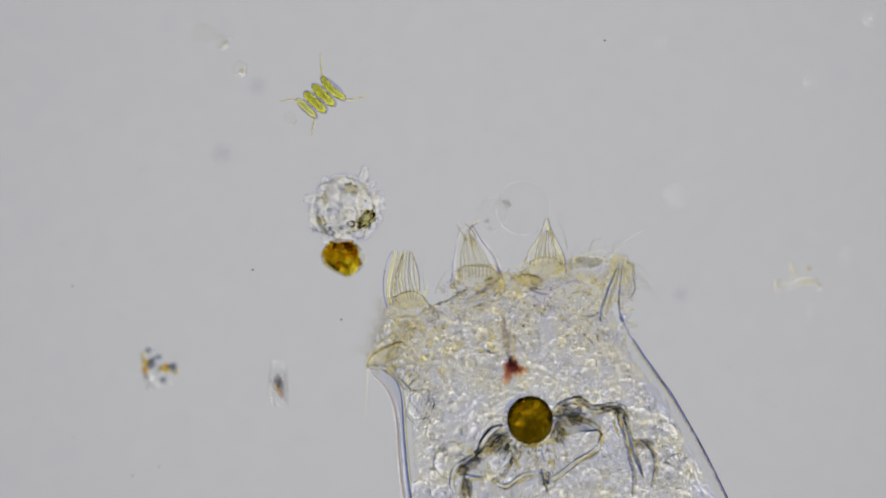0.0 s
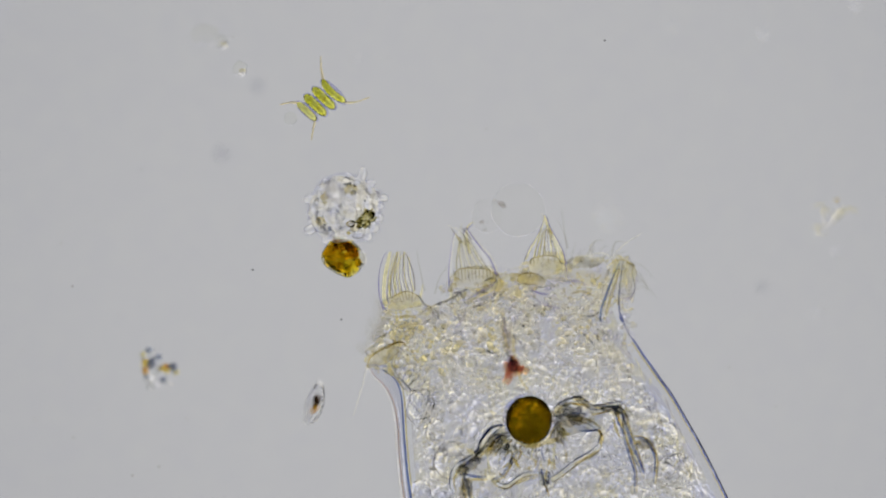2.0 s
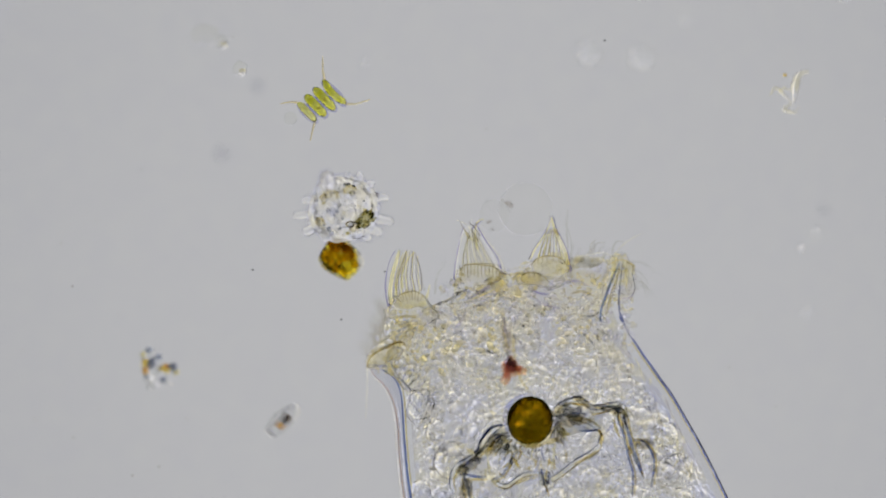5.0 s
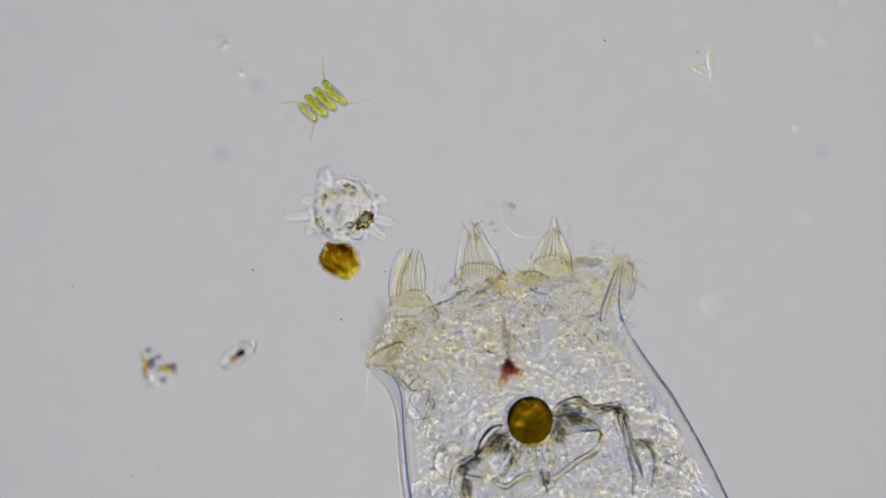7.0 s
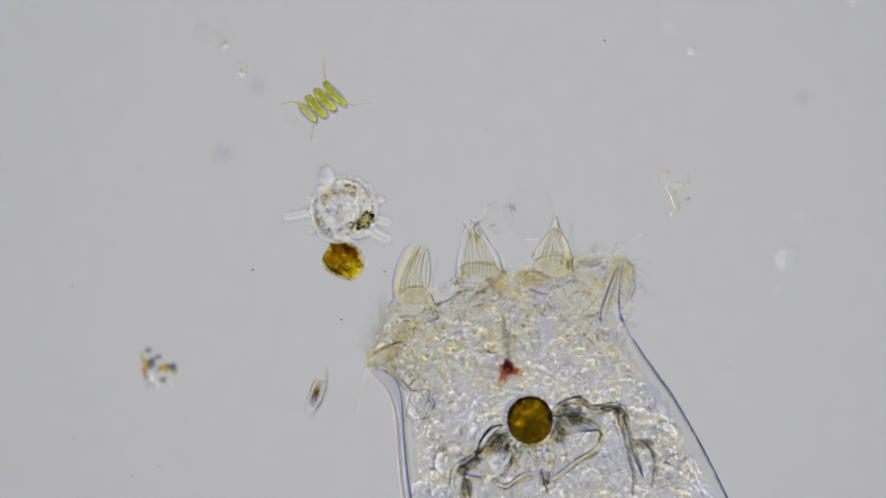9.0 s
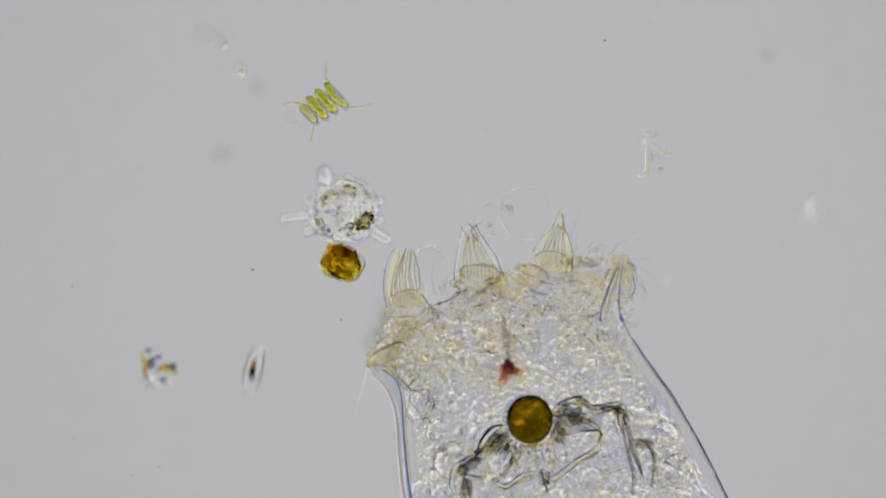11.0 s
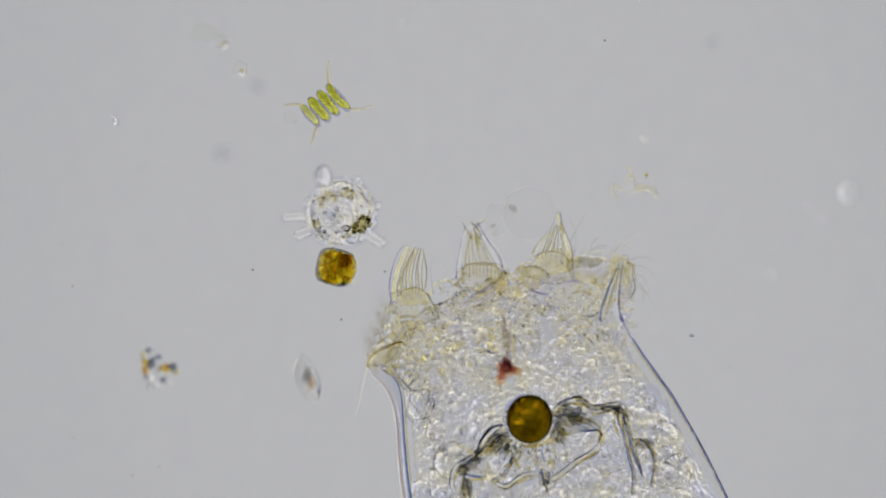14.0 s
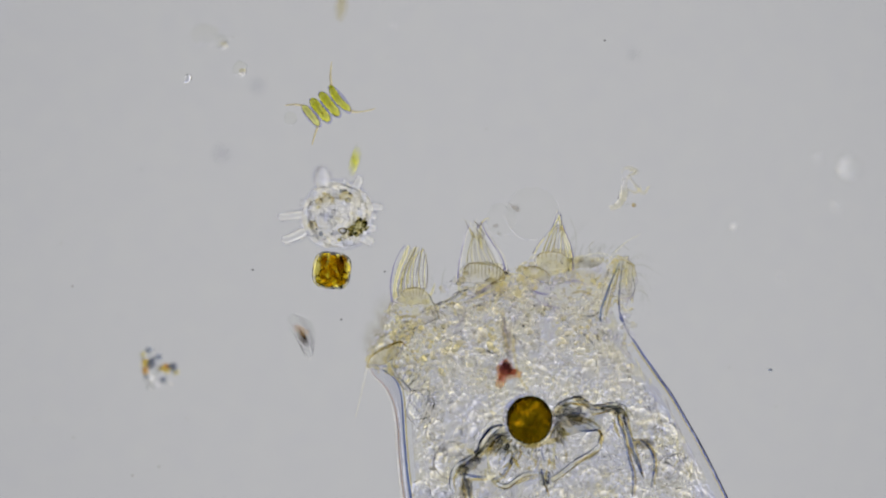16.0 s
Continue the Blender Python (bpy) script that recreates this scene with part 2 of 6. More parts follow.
def smooth_path(pts, n):
    """n + 1 points on a smooth line through pts."""
    pts = [Vector(p) for p in pts]
    out = []
    for i in range(n + 1):
        x = i / n * (len(pts) - 1)
        k = min(int(x), len(pts) - 2)
        f = x - k
        a, b, c, d = pts[max(k - 1, 0)], pts[k], pts[k + 1], pts[min(k + 2, len(pts) - 1)]
        out.append(0.5 * (2 * b + (c - a) * f + (2 * a - 5 * b + 4 * c - d) * f * f + (3 * b - a - 3 * c + d) * f ** 3))
    return out


def tube(bm, pts, r0, r1, n=14, sides=7, mid=None, keen=0.0):
    """A strand along pts, of radius r0 tapering to r1 (through mid): round, or flat with keen edges."""
    path = smooth_path(pts, n)
    rings = []
    for i, p in enumerate(path):
        f = i / n
        d = (path[min(i + 1, n)] - path[max(i - 1, 0)]).normalized()
        side = d.cross(Vector((0, 0, 1)))
        side = side.normalized() if side.length > 1e-4 else Vector((1, 0, 0))
        up = side.cross(d)
        r = r0 + (r1 - r0) * f if mid is None else (r0 + (mid - r0) * 2 * f if f < 0.5 else mid + (r1 - mid) * (2 * f - 1))
        rings.append([bm.verts.new(p + r * (math.cos(a) * side + math.sin(a) * (keen * abs(math.sin(a)) if keen else 1.0) * up)) for a in (2 * math.pi * k / sides for k in range(sides))])
    made = []
    for a, b in zip(rings, rings[1:]):
        for k in range(sides):
            made.append(bm.faces.new((a[k], a[(k + 1) % sides], b[(k + 1) % sides], b[k])))
    made.append(bm.faces.new(rings[0][::-1]))
    made.append(bm.faces.new(rings[-1]))
    bmesh.ops.recalc_face_normals(bm, faces=made)


def band(bm, one, two, bulge, n=22, across=7):
    """A flat lens-shaped strip of tissue between two edge lines."""
    a, b = smooth_path(one, n), smooth_path(two, n)
    rings = []
    for i in range(n + 1):
        taper = min(1.0, 0.25 + 3.0 * min(i, n - i) / n)
        top, low = [], []
        for j in range(across + 1):
            f = j / across
            p = a[i].lerp(b[i], f)
            h = bulge * taper * math.sqrt(max(0.0, 1 - (2 * f - 1) ** 2))
            top.append(bm.verts.new(p + Vector((0, 0, h))))
            if 0 < j < across:
                low.append(bm.verts.new(p - Vector((0, 0, h))))
        rings.append(top + low[::-1])
    made, m = [], len(rings[0])
    for p, q in zip(rings, rings[1:]):
        for k in range(m):
            made.append(bm.faces.new((p[k], p[(k + 1) % m], q[(k + 1) % m], q[k])))
    made += [bm.faces.new(rings[0][::-1]), bm.faces.new(rings[-1])]
    bmesh.ops.recalc_face_normals(bm, faces=made)


def thing(name, label, category, at=(0, 0, 0), group="", kind=""):
    ob = new(name)
    ob.empty_display_size = 0.05
    ob.location = at
    return tagged(ob, label, category, group, kind)


def many_lumps(name, places, material, parent, label="", seed=1):
    """Countless small uneven grains in one mesh: places of (x, y, z, rx, ry, rz)."""
    gen = np.random.default_rng(seed)
    shapes = []
    for k in range(12):
        bm = bmesh.new()
        ball(bm, (0, 0, 0), 1.0, 2, 0.75, 3.3 * k + seed, 1.5)
        base = np.array([v.co[:] for v in bm.verts])
        tri = np.array([[v.index for v in f.verts] for f in bm.faces])
        bm.free()
        shapes.append(base)
    pl = np.array(places)
    vs = np.array(shapes)[gen.integers(0, 12, len(pl))] * pl[:, None, 3:6]
    a = gen.uniform(0, 2 * np.pi, len(pl))[:, None]
    x, y = vs[..., 0] * np.cos(a) - vs[..., 1] * np.sin(a), vs[..., 0] * np.sin(a) + vs[..., 1] * np.cos(a)
    vs = (np.stack((x, y, vs[..., 2]), -1) + pl[:, None, 0:3]).reshape(-1, 3)
    fs = (tri[None] + (np.arange(len(pl)) * len(base))[:, None, None]).reshape(-1, 3)
    me = bpy.data.meshes.new(name)
    me.from_pydata(vs.tolist(), [], fs.tolist())
    ob = part_of(name, me, material, parent, label)
    return tagged(ob, kind="stuff")


# ---- setting: lamp glass, housing, slide ----
def build_setting():
    bm = bmesh.new()
    bmesh.ops.create_cone(bm, cap_ends=True, segments=96, radius1=12.0, radius2=12.0, depth=0.3)
    lamp = part("lamp_glass", bm, M_LAMP, None, "", (0.25, -0.1, LAMP_Z - 0.15))
    for p in lamp.data.polygons:
        p.use_smooth = False
    tagged(lamp, "frosted lamp glass below the slide with an added coloured ring out of view", "lamp", kind="structure")
    bm = bmesh.new()
    prof = ((12.0, -0.6), (12.5, -0.6), (12.6, -0.5), (12.6, 0.3), (12.5, 0.4), (12.15, 0.4), (12.05, 0.3))
    rings = [[bm.verts.new((r * math.cos(a), r * math.sin(a), z)) for r, z in prof] for a in (2 * math.pi * k / 96 for k in range(96))]
    for a, b in zip(rings, rings[1:] + rings[:1]):
        for k in range(len(prof)):
            j = (k + 1) % len(prof)
            bm.faces.new((a[k], b[k], b[j], a[j]))
    bmesh.ops.recalc_face_normals(bm, faces=bm.faces[:])
    ring = part("lamp_housing", bm, M_HOUSING, None, "", (0.25, -0.1, LAMP_Z))
    tagged(ring, "black metal ring round the lamp glass", "lamp housing", kind="structure")
    bm = bmesh.new()
    bmesh.ops.create_cube(bm, size=1.0, matrix=Matrix.Diagonal((8.0, 6.0, 0.12, 1)))
    bmesh.ops.bevel(bm, geom=bm.edges[:], offset=0.02, segments=2, affect="EDGES")
    slide = part("microscope_slide", bm, M_SLIDE, None, "", (0, 0, -1.7))
    for p in slide.data.polygons:
        p.use_smooth = False
    slide.visible_shadow = False
    tagged(slide, "clear glass slide under the drop of pond water", "glass slide", kind="structure")


build_setting()

# ---- the rotifer ----
OUTLINE = ((500, 955, 985), (503, 895, 1045), (510, 842, 1082), (518, 802, 1098), (530, 762, 1097), (545, 722, 1098), (575, 694, 1106), (605, 674, 1124), (632, 656, 1142), (650, 657, 1155),
           (672, 680, 1170), (700, 697, 1190), (740, 705, 1213), (780, 709, 1236), (820, 712, 1257), (882, 718, 1287),
           (960, 731, 1321), (1050, 755, 1346), (1150, 800, 1340), (1250, 900, 1280), (1300, 1030, 1130))
FLAT = 0.42


def edges_at(v):
    for (v0, l0, r0), (v1, l1, r1) in zip(OUTLINE, OUTLINE[1:]):
        if v0 <= v <= v1:
            f = (v - v0) / (v1 - v0)
            return l0 + (l1 - l0) * f, r0 + (r1 - r0) * f
    return 900, 900


CREST = smooth_path([(u, v, 0) for u, v in ((640, 650), (664, 622), (690, 580), (706, 552), (752, 534), (790, 518), (845, 498), (890, 494), (940, 480), (1000, 474), (1060, 470), (1096, 476), (1108, 500), (1112, 530))], 80)


def crest_at(u):
    """The height of the crown's uneven upper edge at u."""
    near = min(CREST, key=lambda q: abs(q.x - u))
    return near.y + (5 if u > 850 else 2) * noise.noise(Vector((u / 24, 3.1, 0)))


def top_at(u):
    """Where the body's outline begins at u."""
    for (v0, l0, _), (v1, l1, _) in zip(OUTLINE, OUTLINE[1:9]):
        if l1 <= u <= l0:
            return v0 + (v1 - v0) * (l0 - u) / (l0 - l1)
    return 0


def body_shell(shrink=0.0, seg=80, flat=FLAT, thin=0.0, start=0, rise=80, crest=0.0):
    """The body's skin; thin > 0 gives it a keen margin like a lens; crest > 0 lets its open top follow the crown."""
    line = [q for q in smooth_path([(a, b, c) for a, b, c in OUTLINE], 140) if q.x >= start]
    bm = bmesh.new()
    rings = []
    for v, l, r in line:
        grow = min(1.0, max(0.0 if crest else 0.03, (v - line[0][0]) / rise)) if start else 1.0
        cu, hw = (l + r) / 2, max((r - l) / 2 - shrink, 4)
        rings.append([bm.verts.new(Vector(spot(cu + hw * math.cos(a), v)) + Vector((0, 0, flat * grow * hw * STEP * math.sin(a) * abs(math.sin(a)) ** thin))) for a in (w - 0.4 * math.sin(2 * w) for w in (2 * math.pi * k / seg for k in range(seg)))])
    for a, b in zip(rings, rings[1:]):
        for k in range(seg):
            bm.faces.new((a[k], a[(k + 1) % seg], b[(k + 1) % seg], b[k]))
    bm.faces.new(rings[0][::-1])
    bm.faces.new(rings[-1])
    bmesh.ops.recalc_face_normals(bm, faces=bm.faces[:])
    if crest:
        bmesh.ops.delete(bm, geom=[f for f in bm.faces if len(f.verts) > 4 and f.calc_center_median().y > spot(0, 700).y], context="FACES_ONLY")
    if crest > 0:
        zero = spot(0, 0)
        for q in bm.verts:
            u = (q.co.x - zero.x) / STEP
            own = max(start, top_at(u))
            w = 1 - (spot(0, own).y - q.co.y) / (150 * STEP)
            if w > 0:
                q.co.y -= w * (crest_at(u) + crest - own) * STEP
    return bm


rotifer = thing("rotifer", "large transparent rotifer with yellowish ciliated crown and brown food ball", "rotifer")
part("body", body_shell(0.0, 80, FLAT, 0.1, 560, 200, -1), M_HULL, rotifer, "clear colourless cuticle")

bm = bmesh.new()
tube(bm, [spot(1096, 512, 0.12), spot(1095.5, 535, 0.12), spot(1098, 556, 0.1)] + [spot(q[2] - 1, q[0], 0.04) for q in OUTLINE if q[0] >= 560], 1.4 * STEP, 2.6 * STEP, 60, 8, 2.6 * STEP)
part("cuticle_edge_line", bm, M_CUTICLE, rotifer, "thin blue-grey margin of the cuticle")

OUTER = ((652, 648), (660, 664), (676, 680), (689, 700), (697, 724), (702, 760), (704, 800), (708, 842), (712, 876), (720, 930), (732, 980))
INNER = ((676, 654), (696, 668), (706, 684), (711, 704), (713, 730), (715, 762), (718, 800), (722, 842), (727, 876), (736, 930), (748, 980))
bm = bmesh.new()
band(bm, [spot(u, v, 0.0) for u, v in OUTER], [spot(u, v, 0.0) for u, v in INNER], 2.0 * STEP, 40)
part("cuticle_fold", bm, M_FOLD, rotifer, "pale grey fold of the cuticle")
# bright halo and lens colour fringes of this edge, drawn as tinted tubes
bm = bmesh.new()
tube(bm, [spot(u - 1.5, v, -0.12) for u, v in OUTER], 0.8 * STEP, 1.8 * STEP, 50, 8, 1.8 * STEP)
part("cuticle_edge_line", bm, M_WHITE, rotifer, "thin bright halo line along the cuticle")
bm = bmesh.new()
tube(bm, [spot(u + 2.5, v, -0.04) for u, v in OUTER], 0.6 * STEP, 1.2 * STEP, 50, 8, 1.2 * STEP)
part("cuticle_edge_line", bm, M_WARM, rotifer, "thin reddish colour fringe along the cuticle")
bm = bmesh.new()
tube(bm, [spot(u, v, 0.04) for u, v in INNER], 1.0 * STEP, 2.6 * STEP, 50, 8, 1.8 * STEP)
part("cuticle_edge_line", bm, M_DEEPBLUE, rotifer, "thin blue colour fringe inside the cuticle")
bm = bmesh.new()
tube(bm, [spot(u + 5, v, 0.02) for u, v in INNER], 0.8 * STEP, 1.4 * STEP, 50, 8, 1.4 * STEP)
part("inner_fringe", bm, M_STRAWLINE, rotifer, "thin straw-yellow colour fringe inside the cuticle")

# yellow lens fringe of the opposite edge, also a tinted tube
bm = bmesh.new()
tube(bm, [spot(q[2] - 6.5, q[0], 0.0) for q in OUTLINE if q[0] >= 580], 1.3 * STEP, 1.3 * STEP, 60, 8)
part("inner_fringe", bm, M_STRAWLINE, rotifer, "thin straw-yellow colour fringe inside the cuticle")

rng = random.Random(4)


def scatter(count, low, high, sizes, margin, depth, gap):
    """Grains that keep clear of one another within the body's outline."""
    got = []
    for _ in range(count * 20):
        if len(got) >= count:
            break
        v = rng.uniform(low, high)
        l, r = edges_at(v)
        u = rng.uniform(l + margin, r - margin)
        s = rng.choice(sizes)
        if noise.noise(Vector((u / 55, v / 55, 0.5))) < -0.5:
            continue
        if any(((u - a) / c) ** 2 + ((v - b) / d) ** 2 < 1 for a, b, c, d in ((1004, 738, 40, 34), (880, 788, 40, 30), (826, 850, 26, 30), (904, 657, 24, 28), (938, 744, 44, 46))):
            continue
        if any((u - a) ** 2 + (v - b) ** 2 < (gap * (s + c)) ** 2 for a, b, c in got):
            continue
        got.append((u, v, s))
    return [(*spot(u, v, rng.uniform(*depth)), s * STEP * rng.uniform(0.8, 1.9), s * STEP * rng.uniform(0.7, 1.3), s * STEP * 0.7) for u, v, s in got]


def tissue_grains():
    many_lumps("granular_tissue", scatter(1700, 525, 900, (1.6, 2.0, 2.5, 3.0, 4.0), 38, (0.04, 0.08), 1.0), M_TISSUE, rotifer, "yellowish granular tissue", 1)
    many_lumps("lumpy_tissue", scatter(520, 540, 890, (3, 4, 5, 6, 8, 11), 48, (-0.06, -0.02), 0.95), M_TISSUE_GREY, rotifer, "pale grey tissue lumps", 2)
    top = smooth_path([(u, v, 0) for u, v in ((655, 640), (690, 585), (702, 548), (770, 538), (800, 512), (845, 494), (890, 494), (940, 482), (1000, 478), (1060, 476), (1106, 484), (1110, 528))], 60)
    crown, taken = [], []
    for q in top * 34:
        u, v, s = q.x + rng.uniform(-10, 10), q.y - 16 + 150 * rng.random() ** 1.7, rng.choice((2, 2.5, 3.5, 5, 6.5))
        if v > 660 or u < edges_at(max(v, 501))[0] - 6 and v > 560:
            continue
        if any((u - a) ** 2 + (v - b) ** 2 < (0.95 * (s + c)) ** 2 for a, b, c in taken):
            continue
        taken.append((u, v, s))
        crown.append((*spot(u, v, rng.uniform(0.10, 0.14)), s * STEP * rng.uniform(0.9, 1.6), s * STEP * rng.uniform(0.7, 1.1), s * STEP * 0.6))
    many_lumps("crown_tissue", [c for c in crown if not (c[0] - spot(765, 548).x) ** 2 + (c[1] - spot(765, 548).y) ** 2 < (34 * STEP) ** 2], M_CROWN, rotifer, "yellowish crown tissue", 3)


tissue_grains()


def tissue_fibres():
    """Fine crumpled fibres and membranes all through the body, too many to count."""
    bm = bmesh.new()
    for k in range(60):
        v = rng.uniform(535, 890)
        l, r = edges_at(v)
        u, a = rng.uniform(l + 45, r - 50), rng.uniform(0, math.pi)
        if ((u - 938) / 60) ** 2 + ((v - 744) / 60) ** 2 < 1:
            continue
        ln, z, pts = rng.uniform(10, 34), rng.uniform(-0.02, 0.1), []
        for i in range(4):
            a += rng.uniform(-0.7, 0.7)
            pts.append(spot(u, v, z))
            u, v = u + ln * 0.4 * math.cos(a), v + ln * 0.4 * math.sin(a)
        tube(bm, pts, 0.5 * STEP, 0.5 * STEP, 9, 5, rng.uniform(0.7, 1.3) * STEP)
    tagged(part("tissue_fibres", bm, M_STRAND, rotifer, "fine crumpled tissue fibres"), kind="stuff")


tissue_fibres()
part("tissue_mass", body_shell(23, 160, 0.12, 1.0, 520, 260, 6.0), M_MASS, rotifer, "pale granular inner tissue")

# clear vesicles in the tissue
for u, v, r in ((797, 818, 27), (744, 716, 26), (1197, 835, 28), (746, 868, 18),
                (722, 655, 22), (860, 640, 18), (1075, 640, 20), (1180, 770, 20),
                (768, 690, 22), (800, 640, 19), (1168, 838, 22), (772, 762, 17), (1045, 850, 20), (905, 860, 15)):
    bm = bmesh.new()
    ball(bm, (0, 0, 0), (r * STEP, r * STEP * 1.06, r * STEP * 0.8), 4, 0.14, u * 0.7)
    part("vesicle", bm, M_VESICLE, rotifer, "", spot(u, v, 0.05))
for u, v, ru, rv, mat in ((797, 815, 28, 33, M_FINEHAIR), (742, 722, 23, 28, M_STRAND), (1182, 834, 20, 27, M_FINEHAIR), (749, 876, 18, 20, M_STRAND), (1166, 776, 13, 18, M_RIMSHADE), (728, 672, 14, 17, M_RIMSHADE), (1212, 806, 9, 22, M_STRAND), (1150, 712, 12, 14, M_RIMSHADE), (756, 690, 16, 12, M_RIMSHADE)):
    bm = bmesh.new()
    tube(bm, [spot(u + ru * math.cos(a) * (1 + 0.08 * math.sin(3 * a + u)), v + rv * math.sin(a), 0.14) for a in (0.3 + 6.0 * k / 10 for k in range(11))], 0.6 * STEP, 0.6 * STEP, 40, 8, 1.1 * STEP)
    part("vesicle_skin", bm, mat, rotifer, "thin skin of a clear vesicle")


def strand(name, pts, r0, r1, material, parent, label="", z=0.06, mid=None, n=16):
    bm = bmesh.new()
    tube(bm, [spot(u, v, z) for u, v in pts], r0 * STEP, r1 * STEP, n, 8, None if mid is None else mid * STEP)
    return part(name, bm, material, parent, label)


# wrinkles of the clear zone inside the cuticle
for k in range(26):
    v = rng.uniform(600, 880)
    l, r = edges_at(v)
    u, a = (r - rng.uniform(16, 60), radians(rng.uniform(50, 120))) if k % 3 else (l + rng.uniform(30, 70), radians(rng.uniform(60, 140)))
    ln, pts = rng.uniform(8, 20), []
    for i in range(4):
        pts.append((u, v))
        a += rng.uniform(-0.5, 0.5)
        u, v = u + ln * 0.5 * math.cos(a), v + ln * 0.5 * math.sin(a)
    strand("wrinkle", pts, 0.4, 0.4, (M_STRAND, M_RIMSHADE, M_CILIUM)[k % 3], rotifer, "", 0.1, rng.uniform(0.9, 1.6), 12)

# folds and muscle strands in the body wall
for pts in (((890, 545), (893, 590), (905, 640)), ((905, 560), (900, 600), (898, 645)), ((1030, 590), (1075, 605), (1100, 640)), ((1062, 570), (1075, 520), (1090, 470)),
            ((1056, 560), (1068, 510), (1085, 468)), ((1150, 690), (1165, 740), (1172, 790)), ((690, 650), (720, 690), (760, 690)),
            ((655, 648), (690, 660), (716, 690)), ((735, 690), (725, 705), (742, 730)), ((760, 545), (800, 560), (830, 548), (885, 520)), ((790, 540), (850, 530), (930, 500)),
            ((940, 520), (975, 550), (1010, 560)), ((1110, 700), (1150, 730), (1165, 800)), ((740, 760), (760, 720), (770, 680)), ((1175, 700), (1200, 760), (1230, 830)),
            ((800, 600), (840, 610), (870, 590)), ((950, 590), (1000, 640), (1050, 650)), ((1190, 780), (1215, 830), (1230, 882)), ((690, 600), (730, 620), (745, 655))):
    strand("muscle_strand", pts, 1.2, 1.0, M_STRAND, rotifer, "", rng.uniform(0.0, 0.12), mid=2.2)

# violet-brown fibres of the crown
for pts, w, mat in ((((832, 528), (858, 512), (884, 496)), 3.0, M_VIOLET), (((846, 552), (862, 540), (878, 530)), 2.6, M_STRAND), (((762, 547), (768, 556), (778, 566)), 3.0, M_STRAND), (((892, 562), (894, 580), (898, 598)), 3.4, M_VIOLET), (((882, 526), (912, 530), (944, 541)), 2.4, M_STRAND),
                    (((832, 531), (854, 522), (876, 511)), 2.0, M_CILIUM), (((950, 530), (966, 540), (990, 546)), 2.6, M_VIOLET), (((900, 540), (924, 548), (938, 562)), 2.2, M_STRAND), (((936, 512), (958, 520), (974, 520)), 2.8, M_VIOLET), (((990, 560), (1012, 574), (1026, 598)), 2.2, M_STRAND),
                    (((700, 566), (716, 560), (736, 562)), 2.6, M_LOBERIM), (((716, 588), (734, 582), (752, 590)), 2.4, M_STRAND), (((806, 580), (818, 566), (824, 552)), 2.6, M_VIOLET), (((1010, 520), (1030, 516), (1052, 524)), 2.6, M_LOBERIM), (((1000, 500), (1022, 498), (1040, 506)), 2.2, M_VIOLET), (((1036, 548), (1050, 536), (1060, 520)), 2.4, M_STRAND)):
    strand("crown_fibre", pts, 0.7, 0.7, mat, rotifer, "", rng.uniform(0.12, 0.22), w, 16)

# the jaw apparatus
def pale_band(one, two, thick, dark=0.0, olive=0.0):
    """A bright translucent jaw band; blue-black upper and olive lower tubes imitate lens colour fringes."""
    bm = bmesh.new()
    band(bm, [spot(u, v, 0.09) for u, v in one], [spot(u, v, 0.09) for u, v in two], thick * STEP)
    leaf = part("jaw_band", bm, M_BAND, rotifer, "bright translucent jaw band")
    if dark:
        strand("blue_fringe", one, 0.5 * dark, 0.5 * dark, M_JAWBLUE, leaf, "blue-black colour fringe", 0.13, dark, 30)
    if olive:
        strand("olive_fringe", two, 0.5 * olive, 0.5 * olive, M_JAWOLIVE, leaf, "olive-yellow colour fringe", 0.12, olive, 30)
    return leaf


hooks = []
# the smoky muscles that fill the jaw arms
for one, two in ((((982, 720), (1000, 708), (1026, 704), (1046, 716), (1072, 717)), ((984, 778), (1000, 774), (1024, 768), (1046, 765), (1064, 760))),
                 (((898, 755), (875, 758), (858, 770), (848, 792), (828, 810), (812, 820)), ((908, 800), (892, 806), (870, 808), (852, 818), (838, 832), (818, 840)))):
    bm = bmesh.new()
    band(bm, [spot(u, v, 0.04) for u, v in one], [spot(u, v, 0.04) for u, v in two], 5 * STEP, 26)
    part("jaw_muscle", bm, M_SMOKY, rotifer, "smoky grey jaw muscle")
# arm from the ball to the outer hook
pale_band(((980, 724), (993, 712), (1013, 705), (1027, 703), (1038, 711), (1047, 717)), ((984, 738), (997, 724), (1014, 716), (1027, 713), (1036, 721), (1045, 727)), 4.0, 2.2)
pale_band(((1044, 718), (1056, 719), (1067, 717), (1078, 714), (1092, 713)), ((1046, 734), (1056, 734), (1067, 731), (1080, 725), (1093, 722)), 4.5, 1.5, 1.5)
pale_band(((1027, 742), (1042, 744), (1058, 754)), ((1026, 754), (1040, 762), (1056, 765)), 4.5)
# arm to the far hook
pale_band(((893, 754), (873, 757), (858, 770), (850, 783), (845, 797), (830, 808), (818, 815)), ((893, 768), (878, 772), (866, 784), (858, 796), (852, 806), (838, 818), (824, 824)), 4.5, 2.2)
pale_band(((816, 814), (803, 827), (797, 843), (797, 860), (803, 874)), ((824, 820), (812, 830), (805, 845), (804, 858), (808, 872)), 3.5, 1.2, 1.4)
